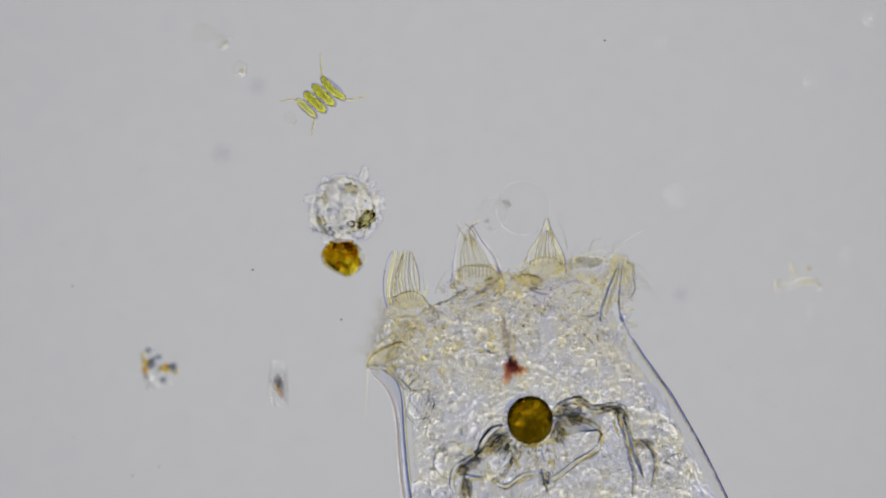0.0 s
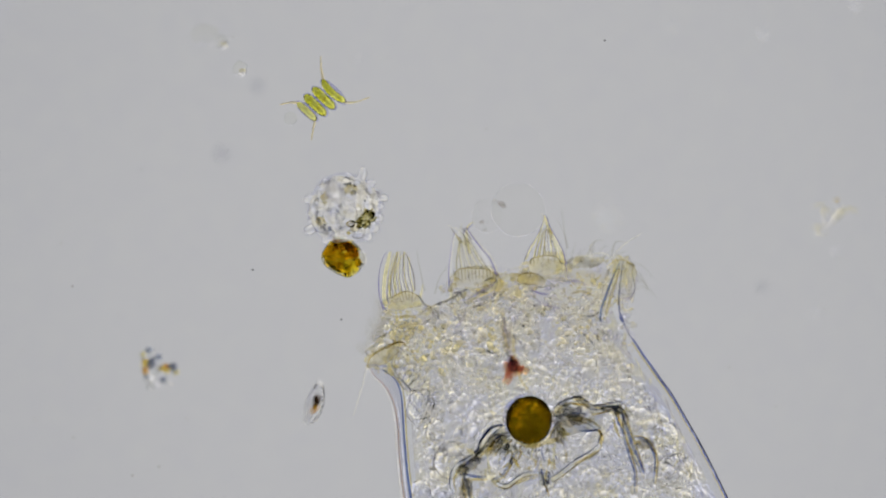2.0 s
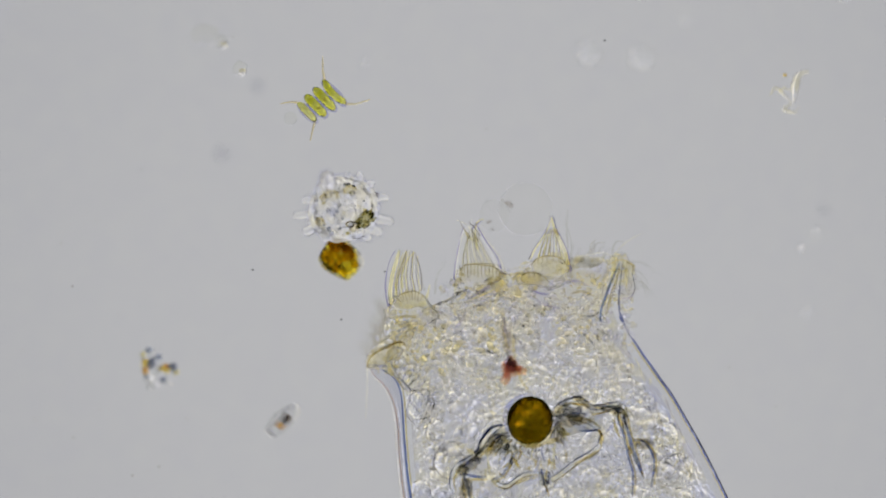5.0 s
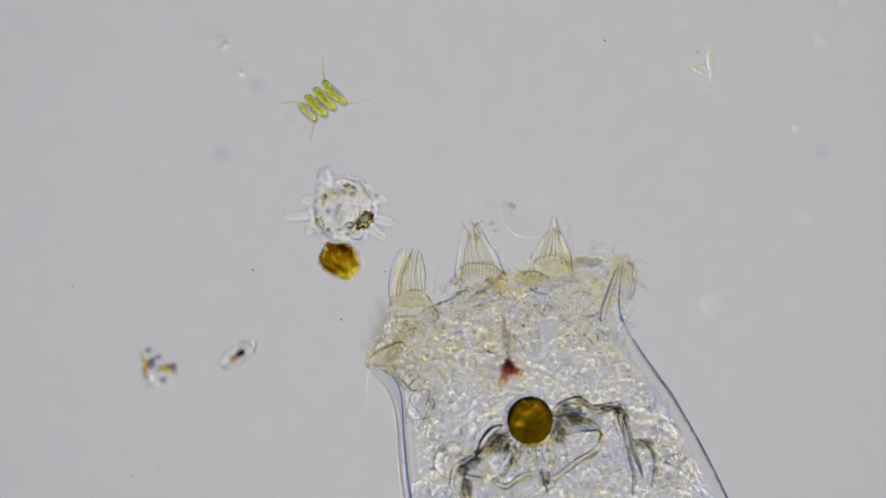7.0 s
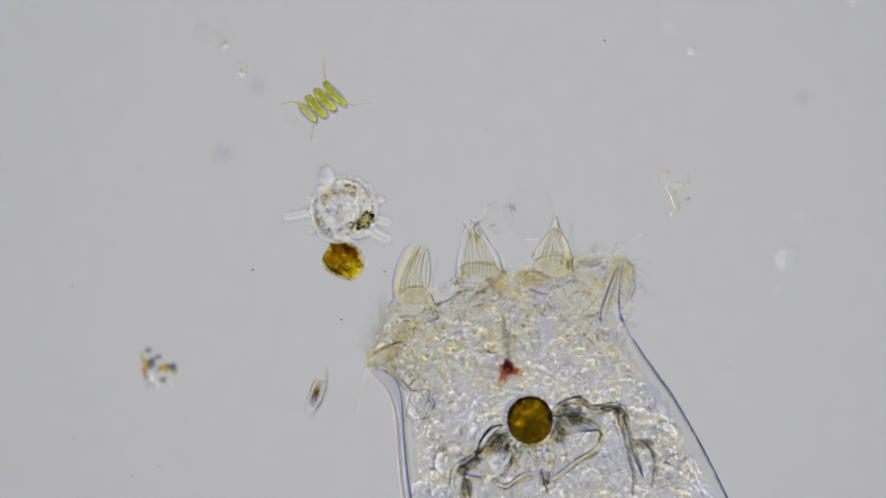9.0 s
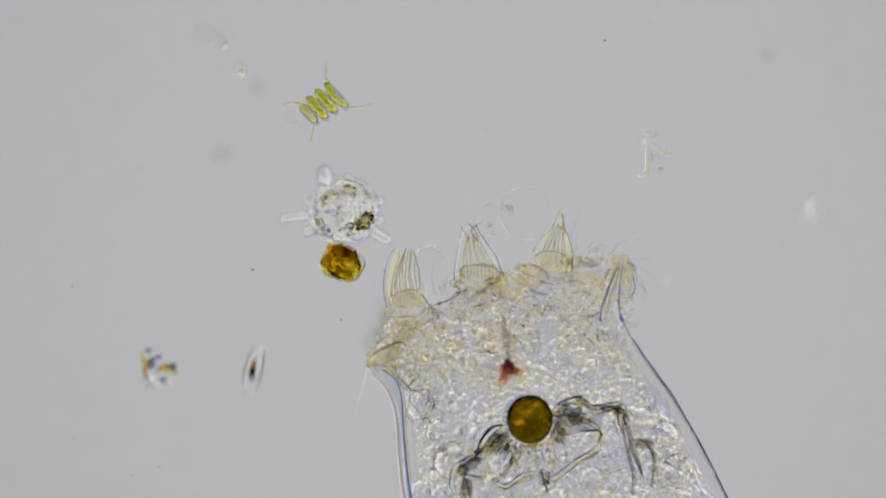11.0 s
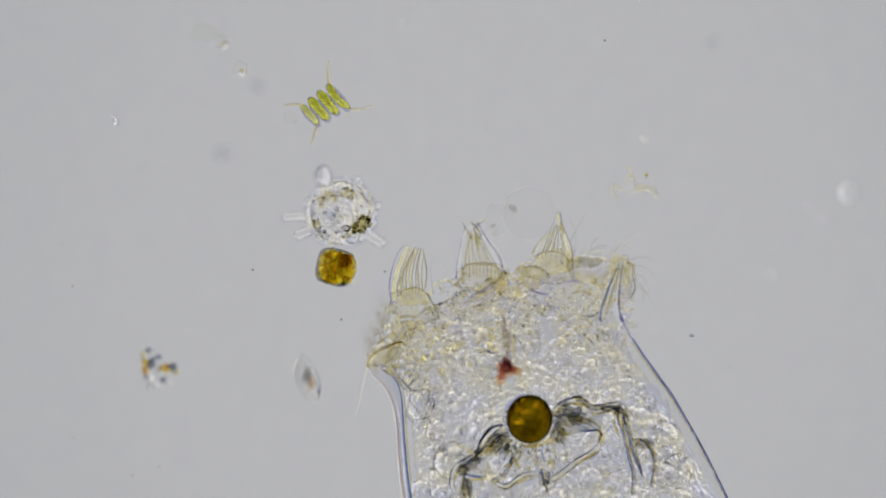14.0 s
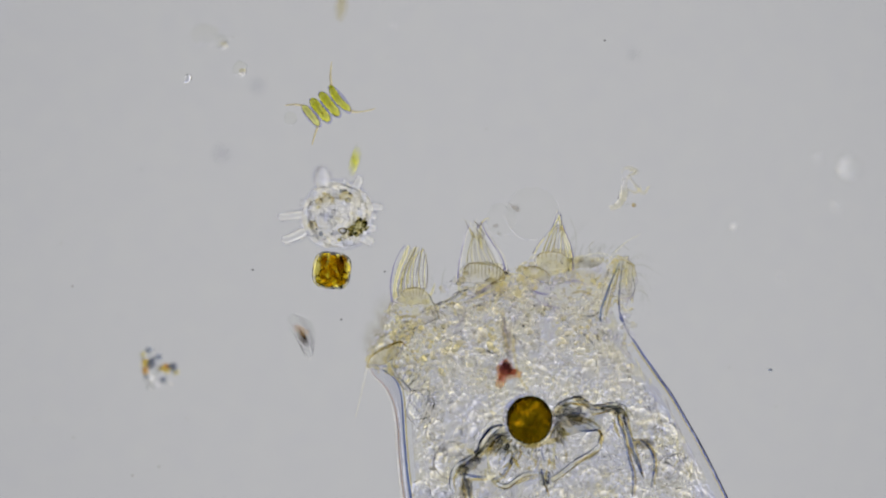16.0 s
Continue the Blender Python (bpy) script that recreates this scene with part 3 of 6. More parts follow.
# lower loops that meet in a dark knot
pale_band(((953, 834), (930, 837), (913, 846), (898, 857), (884, 855), (873, 846)), ((953, 840), (931, 844), (915, 853), (899, 865), (883, 862), (870, 851)), 3.5, 1.4, 1.4)
pale_band(((1062, 770), (1057, 787), (1043, 800), (1020, 813), (997, 830), (973, 848)), ((1066, 776), (1062, 794), (1048, 808), (1026, 819), (1003, 837), (979, 856)), 4.0, 1.3, 1.5)
# parallel blue and olive lines draw a jaw piece with its lens fringes
for pts, w, mat, hook in (
        (((890, 753), (873, 757), (858, 770), (850, 784)), 2.4, M_JAWBLUE, 0), (((880, 768), (866, 778), (856, 794), (842, 808), (828, 818)), 1.4, M_JAWBLUE, 0), (((888, 776), (874, 784), (862, 798), (846, 812)), 1.2, M_JAWOLIVE, 0),
        (((913, 800), (903, 818), (890, 840), (877, 847), (872, 852)), 1.7, M_JAWBLUE, 0), (((917, 800), (907, 820), (894, 842), (882, 850)), 1.2, M_JAWOLIVE, 0), (((863, 803), (865, 822), (867, 840)), 1.8, M_CILIUM, 0),
        (((820, 838), (828, 860), (834, 890)), 2.6, M_JAWBLUE, 0), (((824, 846), (831, 864), (838, 890)), 2.6, M_JAWEDGE, 0), (((818, 846), (822, 862), (826, 890)), 1.6, M_JAWOLIVE, 0), (((818, 838), (838, 843), (862, 845)), 2.2, M_JAWBLUE, 0), (((822, 848), (842, 849), (864, 849)), 2.0, M_STRAWLINE, 0), (((812, 826), (820, 824), (826, 832), (820, 840), (811, 836), (812, 826)), 1.4, M_JAWEDGE, 0),
        (((958, 830), (960, 844), (963, 858)), 2.2, M_JAWBLUE, 0), (((971, 834), (972, 844), (969, 856)), 1.8, M_JAWBLUE, 0), (((962, 856), (967, 864), (972, 878)), 1.6, M_JAWOLIVE, 0), (((957, 822), (955, 834), (960, 842)), 1.3, M_JAWEDGE, 0),
        (((921, 796), (928, 806), (944, 816), (955, 832)), 1.2, M_JAWEDGE, 0), (((920, 790), (922, 804), (914, 818)), 1.4, M_JAWOLIVE, 0), (((982, 784), (980, 806), (974, 832)), 1.6, M_CILIUM, 0), (((997, 784), (1002, 800), (1004, 812)), 1.2, M_STRAND, 0),
        (((1024, 764), (1040, 764), (1058, 762), (1064, 758)), 1.6, M_JAWBLUE, 0), (((1058, 762), (1063, 768), (1062, 780)), 2.0, M_JAWOLIVE, 0), (((1028, 748), (1042, 752), (1056, 762)), 1.2, M_JAWEDGE, 0), (((1027, 741), (1044, 744), (1060, 756)), 1.2, M_JAWOLIVE, 0),
        (((1044, 725), (1058, 726), (1074, 720), (1090, 718)), 1.2, M_JAWBLUE, 0), (((1086, 713), (1100, 716), (1113, 727), (1123, 743)), 1.3, M_JAWEDGE, 1), (((1094, 722), (1106, 730), (1112, 744)), 1.3, M_JAWOLIVE, 1), (((1088, 722), (1092, 732), (1096, 722)), 2.6, M_JAWBLUE, 1),
        (((1093, 730), (1094, 748), (1102, 768), (1107, 790), (1113, 817), (1120, 842), (1118, 880)), 1.8, M_JAWBLUE, 1), (((1097, 730), (1098, 748), (1106, 768), (1111, 790), (1117, 816), (1124, 842), (1122, 880)), 1.3, M_JAWOLIVE, 1),
        (((1103, 734), (1108, 756), (1114, 778), (1121, 800), (1130, 823), (1137, 845)), 2.6, M_JAWBLUE, 1), (((1110, 738), (1114, 758), (1120, 780), (1128, 806), (1138, 842)), 1.3, M_JAWOLIVE, 1),
        (((1117, 780), (1137, 783), (1150, 797), (1157, 820), (1155, 843), (1152, 864)), 1.7, M_JAWBLUE, 1), (((1121, 778), (1140, 781), (1154, 796), (1161, 820), (1159, 843), (1156, 864)), 1.4, M_JAWOLIVE, 1), (((1073, 764), (1081, 758), (1088, 746)), 2.2, M_RIMSHADE, 0)):
    piece = strand("jaw_piece", pts, 0.6 * w, 0.55 * w, mat, rotifer, "fine folded jaw piece and its colour fringes", rng.uniform(0.10, 0.15), 1.25 * w, 26)
    if hook:
        hooks.append(piece)
for u, v, ru, rv, tu in ((1004, 738, 26, 14, 10), (1020, 744, 14, 9, -20), (987, 768, 11, 15, 10), (880, 780, 20, 10, 40), (1140, 786, 14, 8, 0), (1094, 728, 9, 9, 0), (820, 832, 10, 8, 0), (1030, 712, 16, 6, -30), (836, 820, 16, 8, 30), (826, 866, 9, 18, -10), (1106, 744, 6, 12, -15), (1078, 724, 14, 6, 0)):
    bm = bmesh.new()
    ball(bm, (0, 0, 0), (ru * STEP, rv * STEP, 6 * STEP), 4, 0.7, u * 0.3, 1.9, tu)
    part("jaw_muscle", bm, M_CLOUD, rotifer, "smoky grey jaw muscle", spot(u, v, rng.uniform(0.16, 0.24)))
# bundles of fine fibres in the jaw muscles: start, end, half width, number
for (u0, v0), (u1, v1), half, count in (((982, 716), (1040, 730), 9, 9), ((984, 740), (1040, 752), 14, 9), ((980, 756), (1004, 786), 9, 8), ((898, 762), (846, 814), 12, 15), ((904, 776), (890, 808), 10, 9), ((846, 806), (812, 830), 8, 7),
                                        ((814, 850), (830, 880), 10, 8), ((912, 788), (900, 832), 12, 7), ((960, 786), (966, 836), 20, 8), ((1046, 724), (1096, 722), 7, 9), ((1094, 724), (1114, 790), 5, 8), ((1112, 780), (1136, 850), 4, 6), ((962, 828), (966, 874), 8, 6), ((1102, 716), (1120, 748), 6, 6)):
    for k in range(count):
        du, dv = u1 - u0, v1 - v0
        ln = math.hypot(du, dv)
        f0 = rng.uniform(0.0, 0.6)
        f1 = min(1.0, f0 + rng.uniform(0.25, 0.6))
        off, bow = rng.uniform(-half, half), rng.uniform(-3, 3)
        pts = [(u0 + du * f - dv / ln * (off + bow * j), v0 + dv * f + du / ln * (off + bow * j)) for j, f in enumerate((f0, (f0 + f1) / 2, f1))]
        mat = (M_JAWBLUE, M_JAWEDGE, M_JAWEDGE, M_JAWOLIVE, M_STRAWLINE, M_CILIUM)[k % 6]
        strand("muscle_fibre", pts, 0.4, 0.4, mat, rotifer, "", rng.uniform(0.08, 0.18), rng.uniform(0.9, 2.0), 10)
for k in range(26):
    u, v, a = rng.uniform(862, 1000), rng.uniform(790, 838), radians(rng.uniform(40, 140))
    ln, bow = rng.uniform(8, 22), rng.uniform(-0.5, 0.5)
    pts = [(u, v), (u + ln * 0.5 * math.cos(a), v + ln * 0.5 * math.sin(a)), (u + ln * math.cos(a + bow), v + ln * math.sin(a + bow))]
    strand("muscle_fibre", pts, 0.4, 0.4, (M_STRAWLINE, M_JAWOLIVE, M_RIMSHADE, M_CILIUM, M_STRAWLINE, M_JAWEDGE)[k % 6], rotifer, "", rng.uniform(0.08, 0.2), rng.uniform(0.9, 2.4), 10)
# yellow glow around the jaws, put in as soft tinted strands
for pts, w in ((((964, 786), (976, 782), (988, 778)), 6), (((1008, 738), (1026, 741), (1050, 746)), 3.5), (((1062, 764), (1065, 776), (1062, 788)), 4), (((1056, 798), (1036, 812), (1012, 824)), 3), (((986, 726), (998, 718), (1012, 712)), 4), (((952, 844), (930, 849), (912, 858)), 3),
               (((926, 790), (944, 789), (958, 786)), 3.5), (((904, 806), (914, 820), (920, 830)), 3.5), (((870, 846), (876, 852), (884, 850)), 4), (((826, 794), (834, 800), (842, 802)), 5), (((1050, 720), (1066, 723), (1080, 719)), 2.6), (((1120, 786), (1128, 784), (1136, 788)), 4), (((820, 822), (812, 832), (806, 846)), 3), (((862, 786), (850, 800), (838, 810)), 4), (((884, 770), (892, 776), (898, 786)), 6), (((990, 762), (998, 768), (1010, 768)), 5), (((1020, 706), (1034, 708), (1044, 714)), 3), (((1086, 740), (1090, 760), (1098, 776)), 3)):
    strand("yellow_glow", pts, 0.8, 0.8, M_STRAWLINE, rotifer, "yellowish glow put in beside the jaws", 0.2, w, 14)
for pts, w, mat in ((((646, 642), (660, 622), (684, 615), (712, 618), (734, 628)), 2.4, M_STRAND), (((738, 662), (732, 674), (722, 684)), 2.0, M_JAWEDGE), (((692, 640), (702, 662), (722, 684), (728, 692)), 1.8, M_JAWEDGE),
                    (((650, 646), (680, 648), (700, 652)), 1.8, M_RIMSHADE), (((756, 680), (760, 700), (752, 720)), 1.8, M_JAWEDGE), (((768, 546), (776, 558), (774, 566)), 2.0, M_JAWEDGE),
                    (((764, 556), (776, 552), (792, 562), (794, 578)), 2.2, M_STRAND), (((806, 552), (850, 540), (884, 528)), 2.4, M_STRAND), (((1018, 556), (1045, 560), (1062, 552)), 2.0, M_JAWEDGE), (((1030, 590), (1046, 604), (1054, 618)), 1.6, M_JAWEDGE)):
    strand("membrane_fold", pts, 0.9, 0.9, mat, rotifer, "", 0.13, w, 20)
shade = []
for u, v, ru, rv, n in ((1006, 732, 28, 16, 24), (988, 766, 12, 16, 18), (884, 784, 22, 18, 20), (820, 836, 12, 12, 10), (1092, 728, 10, 10, 8), (966, 848, 10, 14, 12), (936, 792, 44, 12, 22), (900, 792, 12, 14, 12)):
    for k in range(n):
        a, d = rng.uniform(0, 6.283), math.sqrt(rng.random())
        s = rng.uniform(1.4, 3.6)
        shade.append((*spot(u + ru * d * math.cos(a), v + rv * d * math.sin(a), rng.uniform(0.06, 0.13)), s * STEP * rng.uniform(1, 2.4), s * STEP * 0.8, s * STEP * 0.6))
many_lumps("crumbly_muscle", shade, M_JAWDARK, rotifer, "dark grey crumbs on the jaws", 7)
for pts in (((1072, 687), (1090, 679), (1112, 678), (1136, 692), (1156, 714), (1168, 745), (1173, 792)), ((782, 802), (792, 786), (808, 782), (822, 790), (830, 802)), ((868, 868), (850, 856), (846, 842)), ((912, 678), (918, 686), (930, 692))):
    strand("membrane_fold", pts, 0.9, 0.9, M_STRAND, rotifer, "", 0.12, 1.3, 24)

bm = bmesh.new()
ball(bm, (0, 0, 0), (41 * STEP, 43 * STEP, 40 * STEP), 4, 0.02, 2.0)
food = part("food_ball", bm, M_BALL, rotifer, "round dark brown swallowed algal cell", spot(938, 744, 0.13))
for k in range(9):
    a, d = k * 0.76 + rng.uniform(-0.2, 0.2), (26 if k < 8 else 2) + rng.uniform(-3, 3)
    bm = bmesh.new()
    ball(bm, (0, 0, 0), (rng.uniform(9, 13) * STEP, rng.uniform(7, 10) * STEP, 8 * STEP), 3, 0.6, k * 2.3, 2.0, k * 40)
    part("plastid", bm, M_BALLDARK, food, "", (d * math.cos(a) * STEP, d * math.sin(a) * STEP, 0))
bm = bmesh.new()
for v in ball(bm, (0, 0, 0), 1.0, 4, 0.3, 5.0, 3.0):
    a = math.atan2(v.co.y, v.co.x)
    k = 9 + 9 * max(0.0, math.cos(a - 1.6)) ** 8 + 13 * max(0.0, math.cos(a + 2.2)) ** 8 + 11 * max(0.0, math.cos(a + 0.15)) ** 10 + 7 * max(0.0, math.cos(a - 2.7)) ** 8 + 5 * noise.noise(Vector((v.co.x * 4, v.co.y * 4, 1.0)))
    v.co = Vector((v.co.x * k * 0.9 * STEP, v.co.y * k * 0.9 * STEP, v.co.z * 7 * STEP))
fringe = bm.copy()
for v in fringe.verts:
    v.co = Vector((v.co.x * 1.42 + 1.5 * STEP * noise.noise(v.co * 160), v.co.y * 1.42 + 1.5 * STEP * noise.noise(v.co * 150), v.co.z * 0.6))
fringe = part("pigment_fringe", fringe, M_FRINGE, rotifer, "faint orange fringe of pigment", spot(905, 658, 0.15))
eyespot = part("eyespot", bm, M_RED, rotifer, "ragged dark red eyespot", spot(904, 657, 0.3))
bm = bmesh.new()
ball(bm, (0, 0, 0), (9 * STEP, 11 * STEP, 5 * STEP), 4, 0.9, 8.0, 2.2)
part("pigment_core", bm, M_PURPLE, eyespot, "dark purple core", (-1 * STEP, 8 * STEP, 0.03))
for du, dv, ln in ((-3, 16, 22), (-9, -10, 16), (12, -6, 18), (-14, 2, 13), (4, -14, 13), (10, 8, 14)):
    bm = bmesh.new()
    d = Vector((du, dv, 0)).normalized()
    tube(bm, [d * (4 * STEP), d * (0.6 * ln * STEP) + Vector((STEP, 0, 0)), d * (ln * STEP)], 4.0 * STEP, 1.0 * STEP, 8, 7)
    part("pigment_ray", bm, M_FRINGE if dv < 12 else M_PURPLE, eyespot, "orange ray of pigment" if dv < 12 else "violet ray of pigment", (0, 0, -0.02))


for pts, w, mat in ((((890, 560), (893, 590), (898, 618), (903, 646)), 7.0, M_STREAK), (((901, 575), (902, 605), (904, 640)), 3.5, M_STREAK), (((908, 598), (912, 640), (922, 672), (934, 690)), 1.8, M_STRAWLINE), (((908, 670), (914, 684), (926, 692)), 1.5, M_STRAND), (((887, 576), (898, 612), (910, 622)), 1.8, M_STRAWLINE)):
    strand("pigment_streak", pts, 1.5, 2.0, mat, rotifer, "faint violet-brown streak above the eyespot", 0.34, w, 20)
# blue-grey halo and yellow glow round the ball, painted as tinted arcs
for a0, a1, w, mat, words in ((95, 215, 4.5, M_RIMSHADE, "faint blue-grey halo painted beside the ball"), (235, 345, 5.0, M_STRAWLINE, "faint yellow glow painted beside the ball")):
    bm = bmesh.new()
    tube(bm, [spot(938 + 45 * math.cos(radians(a)), 744 - 47 * math.sin(radians(a)), 0.1) for a in (a0, a0 * 0.67 + a1 * 0.33, a0 * 0.33 + a1 * 0.67, a1)], 0.8 * STEP, 0.8 * STEP, 24, 8, w * STEP)
    part("ball_halo", bm, mat, rotifer, words)


# the crown: lobes that carry tufts of long cilia, and sway
def lobe(u, v, ru, rv, rz, turn, hairs, material=None, label="yellowish crown lobe"):
    bm = bmesh.new()
    ball(bm, (0, 0, 0), (ru * STEP, rv * STEP, 0.5 * rz * STEP), 4, 0.34, u * 0.37, 2.4, turn)
    ob = part("crown_lobe", bm, material or M_LOBE, rotifer, label, spot(u, v, 0.03))
    for pts, r in hairs:
        bm = bmesh.new()
        tube(bm, [((a - u) * STEP, (v - b) * STEP, 0.02 + 0.01 * rng.uniform(-2, 2)) for a, b in pts], r * STEP, 0.9 * STEP, 14, 10, None, 0.55)
        part("cilium", bm, M_CILIUM if r > 2.95 else rng.choice((M_CILIA, M_CILIA, M_CILIADARK)), ob)
    return ob


lobe_a = lobe(728, 550, 42, 30, 40, -8, [])
lobe_b = lobe(845, 500, 48, 32, 40, 0, [])
lobe_c = lobe(970, 482, 42, 30, 38, 6, [])


def on_lobe(ob, home, pts, z):
    """Places on a swaying lobe, from places in the field while it stands at home (u, v, turn)."""
    back = Matrix.Rotation(radians(-home[2]), 3, "Z")
    return [back @ Vector(((u - home[0]) * STEP, (home[1] - v) * STEP, 0)) + Vector((0, 0, z)) for u, v in pts]


def hair(ob, home, pts, r, material, z=0.03, tip=0.7, keen=0.55, name="cilium", label=""):
    bm = bmesh.new()
    tube(bm, on_lobe(ob, home, pts, z), r * STEP, tip * STEP, 16, 10, None, keen)
    part(name, bm, material, ob, label)


def strip(ob, home, one, two, bulge, material, name, label, z=0.0):
    bm = bmesh.new()
    band(bm, on_lobe(ob, home, one, z), on_lobe(ob, home, two, z), bulge * STEP, 24)
    return part(name, bm, material, ob, label)


def socket(ob, home, top, low, ribs, reach, fan=0.0, material=None):
    """The ribbed yellow socket of a tuft: a band under the arch top, with ribs across its rim."""
    made = strip(ob, home, top, low, 6, material or M_CUP, "socket", "yellowish ribbed socket", 0.07)
    bm = bmesh.new()
    tube(bm, on_lobe(ob, home, top, 0.12), 0.6 * STEP, 0.6 * STEP, 24, 6, 1.5 * STEP)
    part("socket_rim", bm, M_RIB, made, "olive rim")
    arch, base = smooth_path(on_lobe(ob, home, top, 0.11), ribs + 1), smooth_path(on_lobe(ob, home, low, 0.11), ribs + 1)
    mid = sum((Vector(p) for p in base), Vector()) / len(base)
    for k in range(1, ribs + 1):
        bm = bmesh.new()
        q = arch[k].lerp(base[k].lerp(mid, fan), reach * rng.uniform(0.8, 1.15))
        tube(bm, [arch[k], arch[k].lerp(q, 0.5), q], 1.2 * STEP, 0.5 * STEP, 6, 6)
        part("rib", bm, M_RIB, made)
    return arch


def row_of_hairs(ob, home, base, tip, n, bow, pale=1.7, dark=1.0):
    """Fine cilia side by side, pale ones with thin dark gaps between them."""
    lows, tops = smooth_path([(*p, 0) for p in base], 2 * n), smooth_path([(*p, 0) for p in tip], 2 * n)
    for k in range(2 * n + 1):
        a, b = lows[k], tops[k]
        a, b = Vector((a.x + rng.uniform(-1, 1), a.y)), Vector((b.x + rng.uniform(-2.5, 2.5), b.y + rng.uniform(-5, 5)))
        w = bow * (1 - 0.5 * k / (2 * n)) + rng.uniform(-1.2, 1.2)
        pts = [a, a.lerp(b, 0.35) - Vector((w, 0)), a.lerp(b, 0.7) - Vector((0.7 * w, 0)), b]
        if k % 2:
            hair(ob, home, pts, dark, M_FINEHAIR, 0.05, 0.5, 0.0)
        else:
            hair(ob, home, pts, pale * rng.uniform(0.8, 1.2), M_CILIA if k % 4 else M_CILIUM)


A, B, C = (737, 542, -11), (851, 495, -2), (978, 480, -2)  # how the three lobes stand while their tufts are at rest

# tuft with a stout bowed border cilium
socket(lobe_a, A, ((711, 520), (718, 511), (728, 508), (741, 507), (753, 512), (763, 523)), ((716, 536), (722, 536), (730, 537), (741, 537), (752, 537), (762, 535)), 9, 0.6, 0.45)
row_of_hairs(lobe_a, A, ((714, 512), (726, 508), (741, 507), (757, 512)), ((736, 440), (744, 436), (752, 440), (760, 446)), 8, 6)
strip(lobe_a, A, ((700, 528), (699, 506), (707, 476), (719, 450), (729, 432)), ((707, 522), (707, 502), (716, 474), (727, 450), (733, 433)), 5.0, M_CILIUM, "border_cilium", "stout yellow border cilium", 0.05)
hair(lobe_a, A, ((697, 532), (695, 503), (702, 470), (714, 444), (725, 432)), 1.6, M_VIOLET, 0.06, 0.7, 0.0, "cilium", "violet-edged stout cilium")
hair(lobe_a, A, ((709, 526), (709, 504), (718, 476), (729, 452), (735, 436)), 0.9, M_FINEHAIR, 0.07, 0.5, 0.0)
hair(lobe_a, A, ((710, 516), (716, 492), (727, 466), (738, 446), (742, 436)), 2.4, M_CILIUM)
hair(lobe_a, A, ((726, 500), (730, 474), (744, 450), (758, 441)), 1.8, M_CILIUM)
hair(lobe_a, A, ((758, 510), (762, 484), (761, 462), (757, 440)), 1.5, M_FINEHAIR, 0.05, 0.6, 0.0)
hair(lobe_a, A, ((764, 524), (770, 512), (774, 502)), 3.0, M_CILIUM)
hair(lobe_a, A, ((762, 520), (768, 534), (778, 552)), 1.6, M_JAWEDGE, 0.14, 1.0, 0.0, "lobe_fold", "dark fold below the lobe")
for du, dv, r in ((713, 528, 8), (756, 534, 7), (730, 534, 6), (702, 540, 6)):
    bm = bmesh.new()
    ball(bm, (0, 0, 0), (r * STEP, 0.8 * r * STEP, 3 * STEP), 3, 0.4, du)
    part("lobe_grain", bm, M_CUP, lobe_a, "", on_lobe(lobe_a, A, ((du, dv),), 0.1)[0])

# tent-shaped tuft that ends in a ragged knot
socket(lobe_b, B, ((816, 476), (824, 467), (840, 465), (857, 467), (876, 470), (888, 479)), ((812, 494), (822, 499), (840, 502), (857, 502), (876, 499), (890, 492)), 13, 0.6, 0.0, M_VEIL)
strip(lobe_b, B, ((808, 478), (811, 448), (817, 420), (826, 402)), ((886, 476), (874, 446), (858, 420), (846, 398)), 3.5, M_VEIL, "cilia_veil", "clear veil between the cilia", -0.02)
row_of_hairs(lobe_b, B, ((820, 466), (840, 464), (860, 466), (880, 472)), ((830, 414), (836, 408), (842, 410), (848, 418)), 9, 2, 1.2, 0.7)
hair(lobe_b, B, ((806, 492), (808, 466), (813, 440), (818, 416), (824, 398)), 1.4, M_VIOLET, 0.05, 0.8, 0.0)
hair(lobe_b, B, ((809, 488), (811, 462), (816, 436), (822, 412)), 1.8, M_CILIA)
hair(lobe_b, B, ((892, 484), (882, 452), (868, 432), (854, 410), (845, 392)), 1.7, M_VIOLET, 0.05, 0.9, 0.0)
hair(lobe_b, B, ((896, 484), (886, 452), (872, 432), (858, 412), (848, 396)), 2.2, M_CILIA)
for pts, r, mat in ((((848, 440), (845, 420), (845, 398), (852, 388), (860, 386)), 2.4, M_CILIUM), (((860, 446), (850, 424), (840, 408), (826, 394), (812, 387)), 1.8, M_CILIA), (((842, 424), (830, 414), (824, 402)), 2.2, M_CILIUM),
                    (((846, 436), (842, 416), (838, 402), (846, 392)), 1.7, M_JAWEDGE), (((834, 420), (828, 412), (826, 404)), 2.0, M_JAWEDGE), (((852, 416), (844, 402), (832, 390)), 1.5, M_FINEHAIR), (((838, 404), (846, 396), (857, 389)), 1.5, M_VIOLET),
                    (((836, 410), (834, 398), (838, 386)), 1.3, M_CILIA), (((868, 498), (864, 482), (860, 470)), 1.8, M_CILIUM), (((832, 412), (822, 400), (818, 390)), 1.2, M_FINEHAIR)):
    hair(lobe_b, B, pts, r, mat, 0.06, 0.6, 0.55 if mat in (M_CILIA, M_CILIUM) else 0.0)
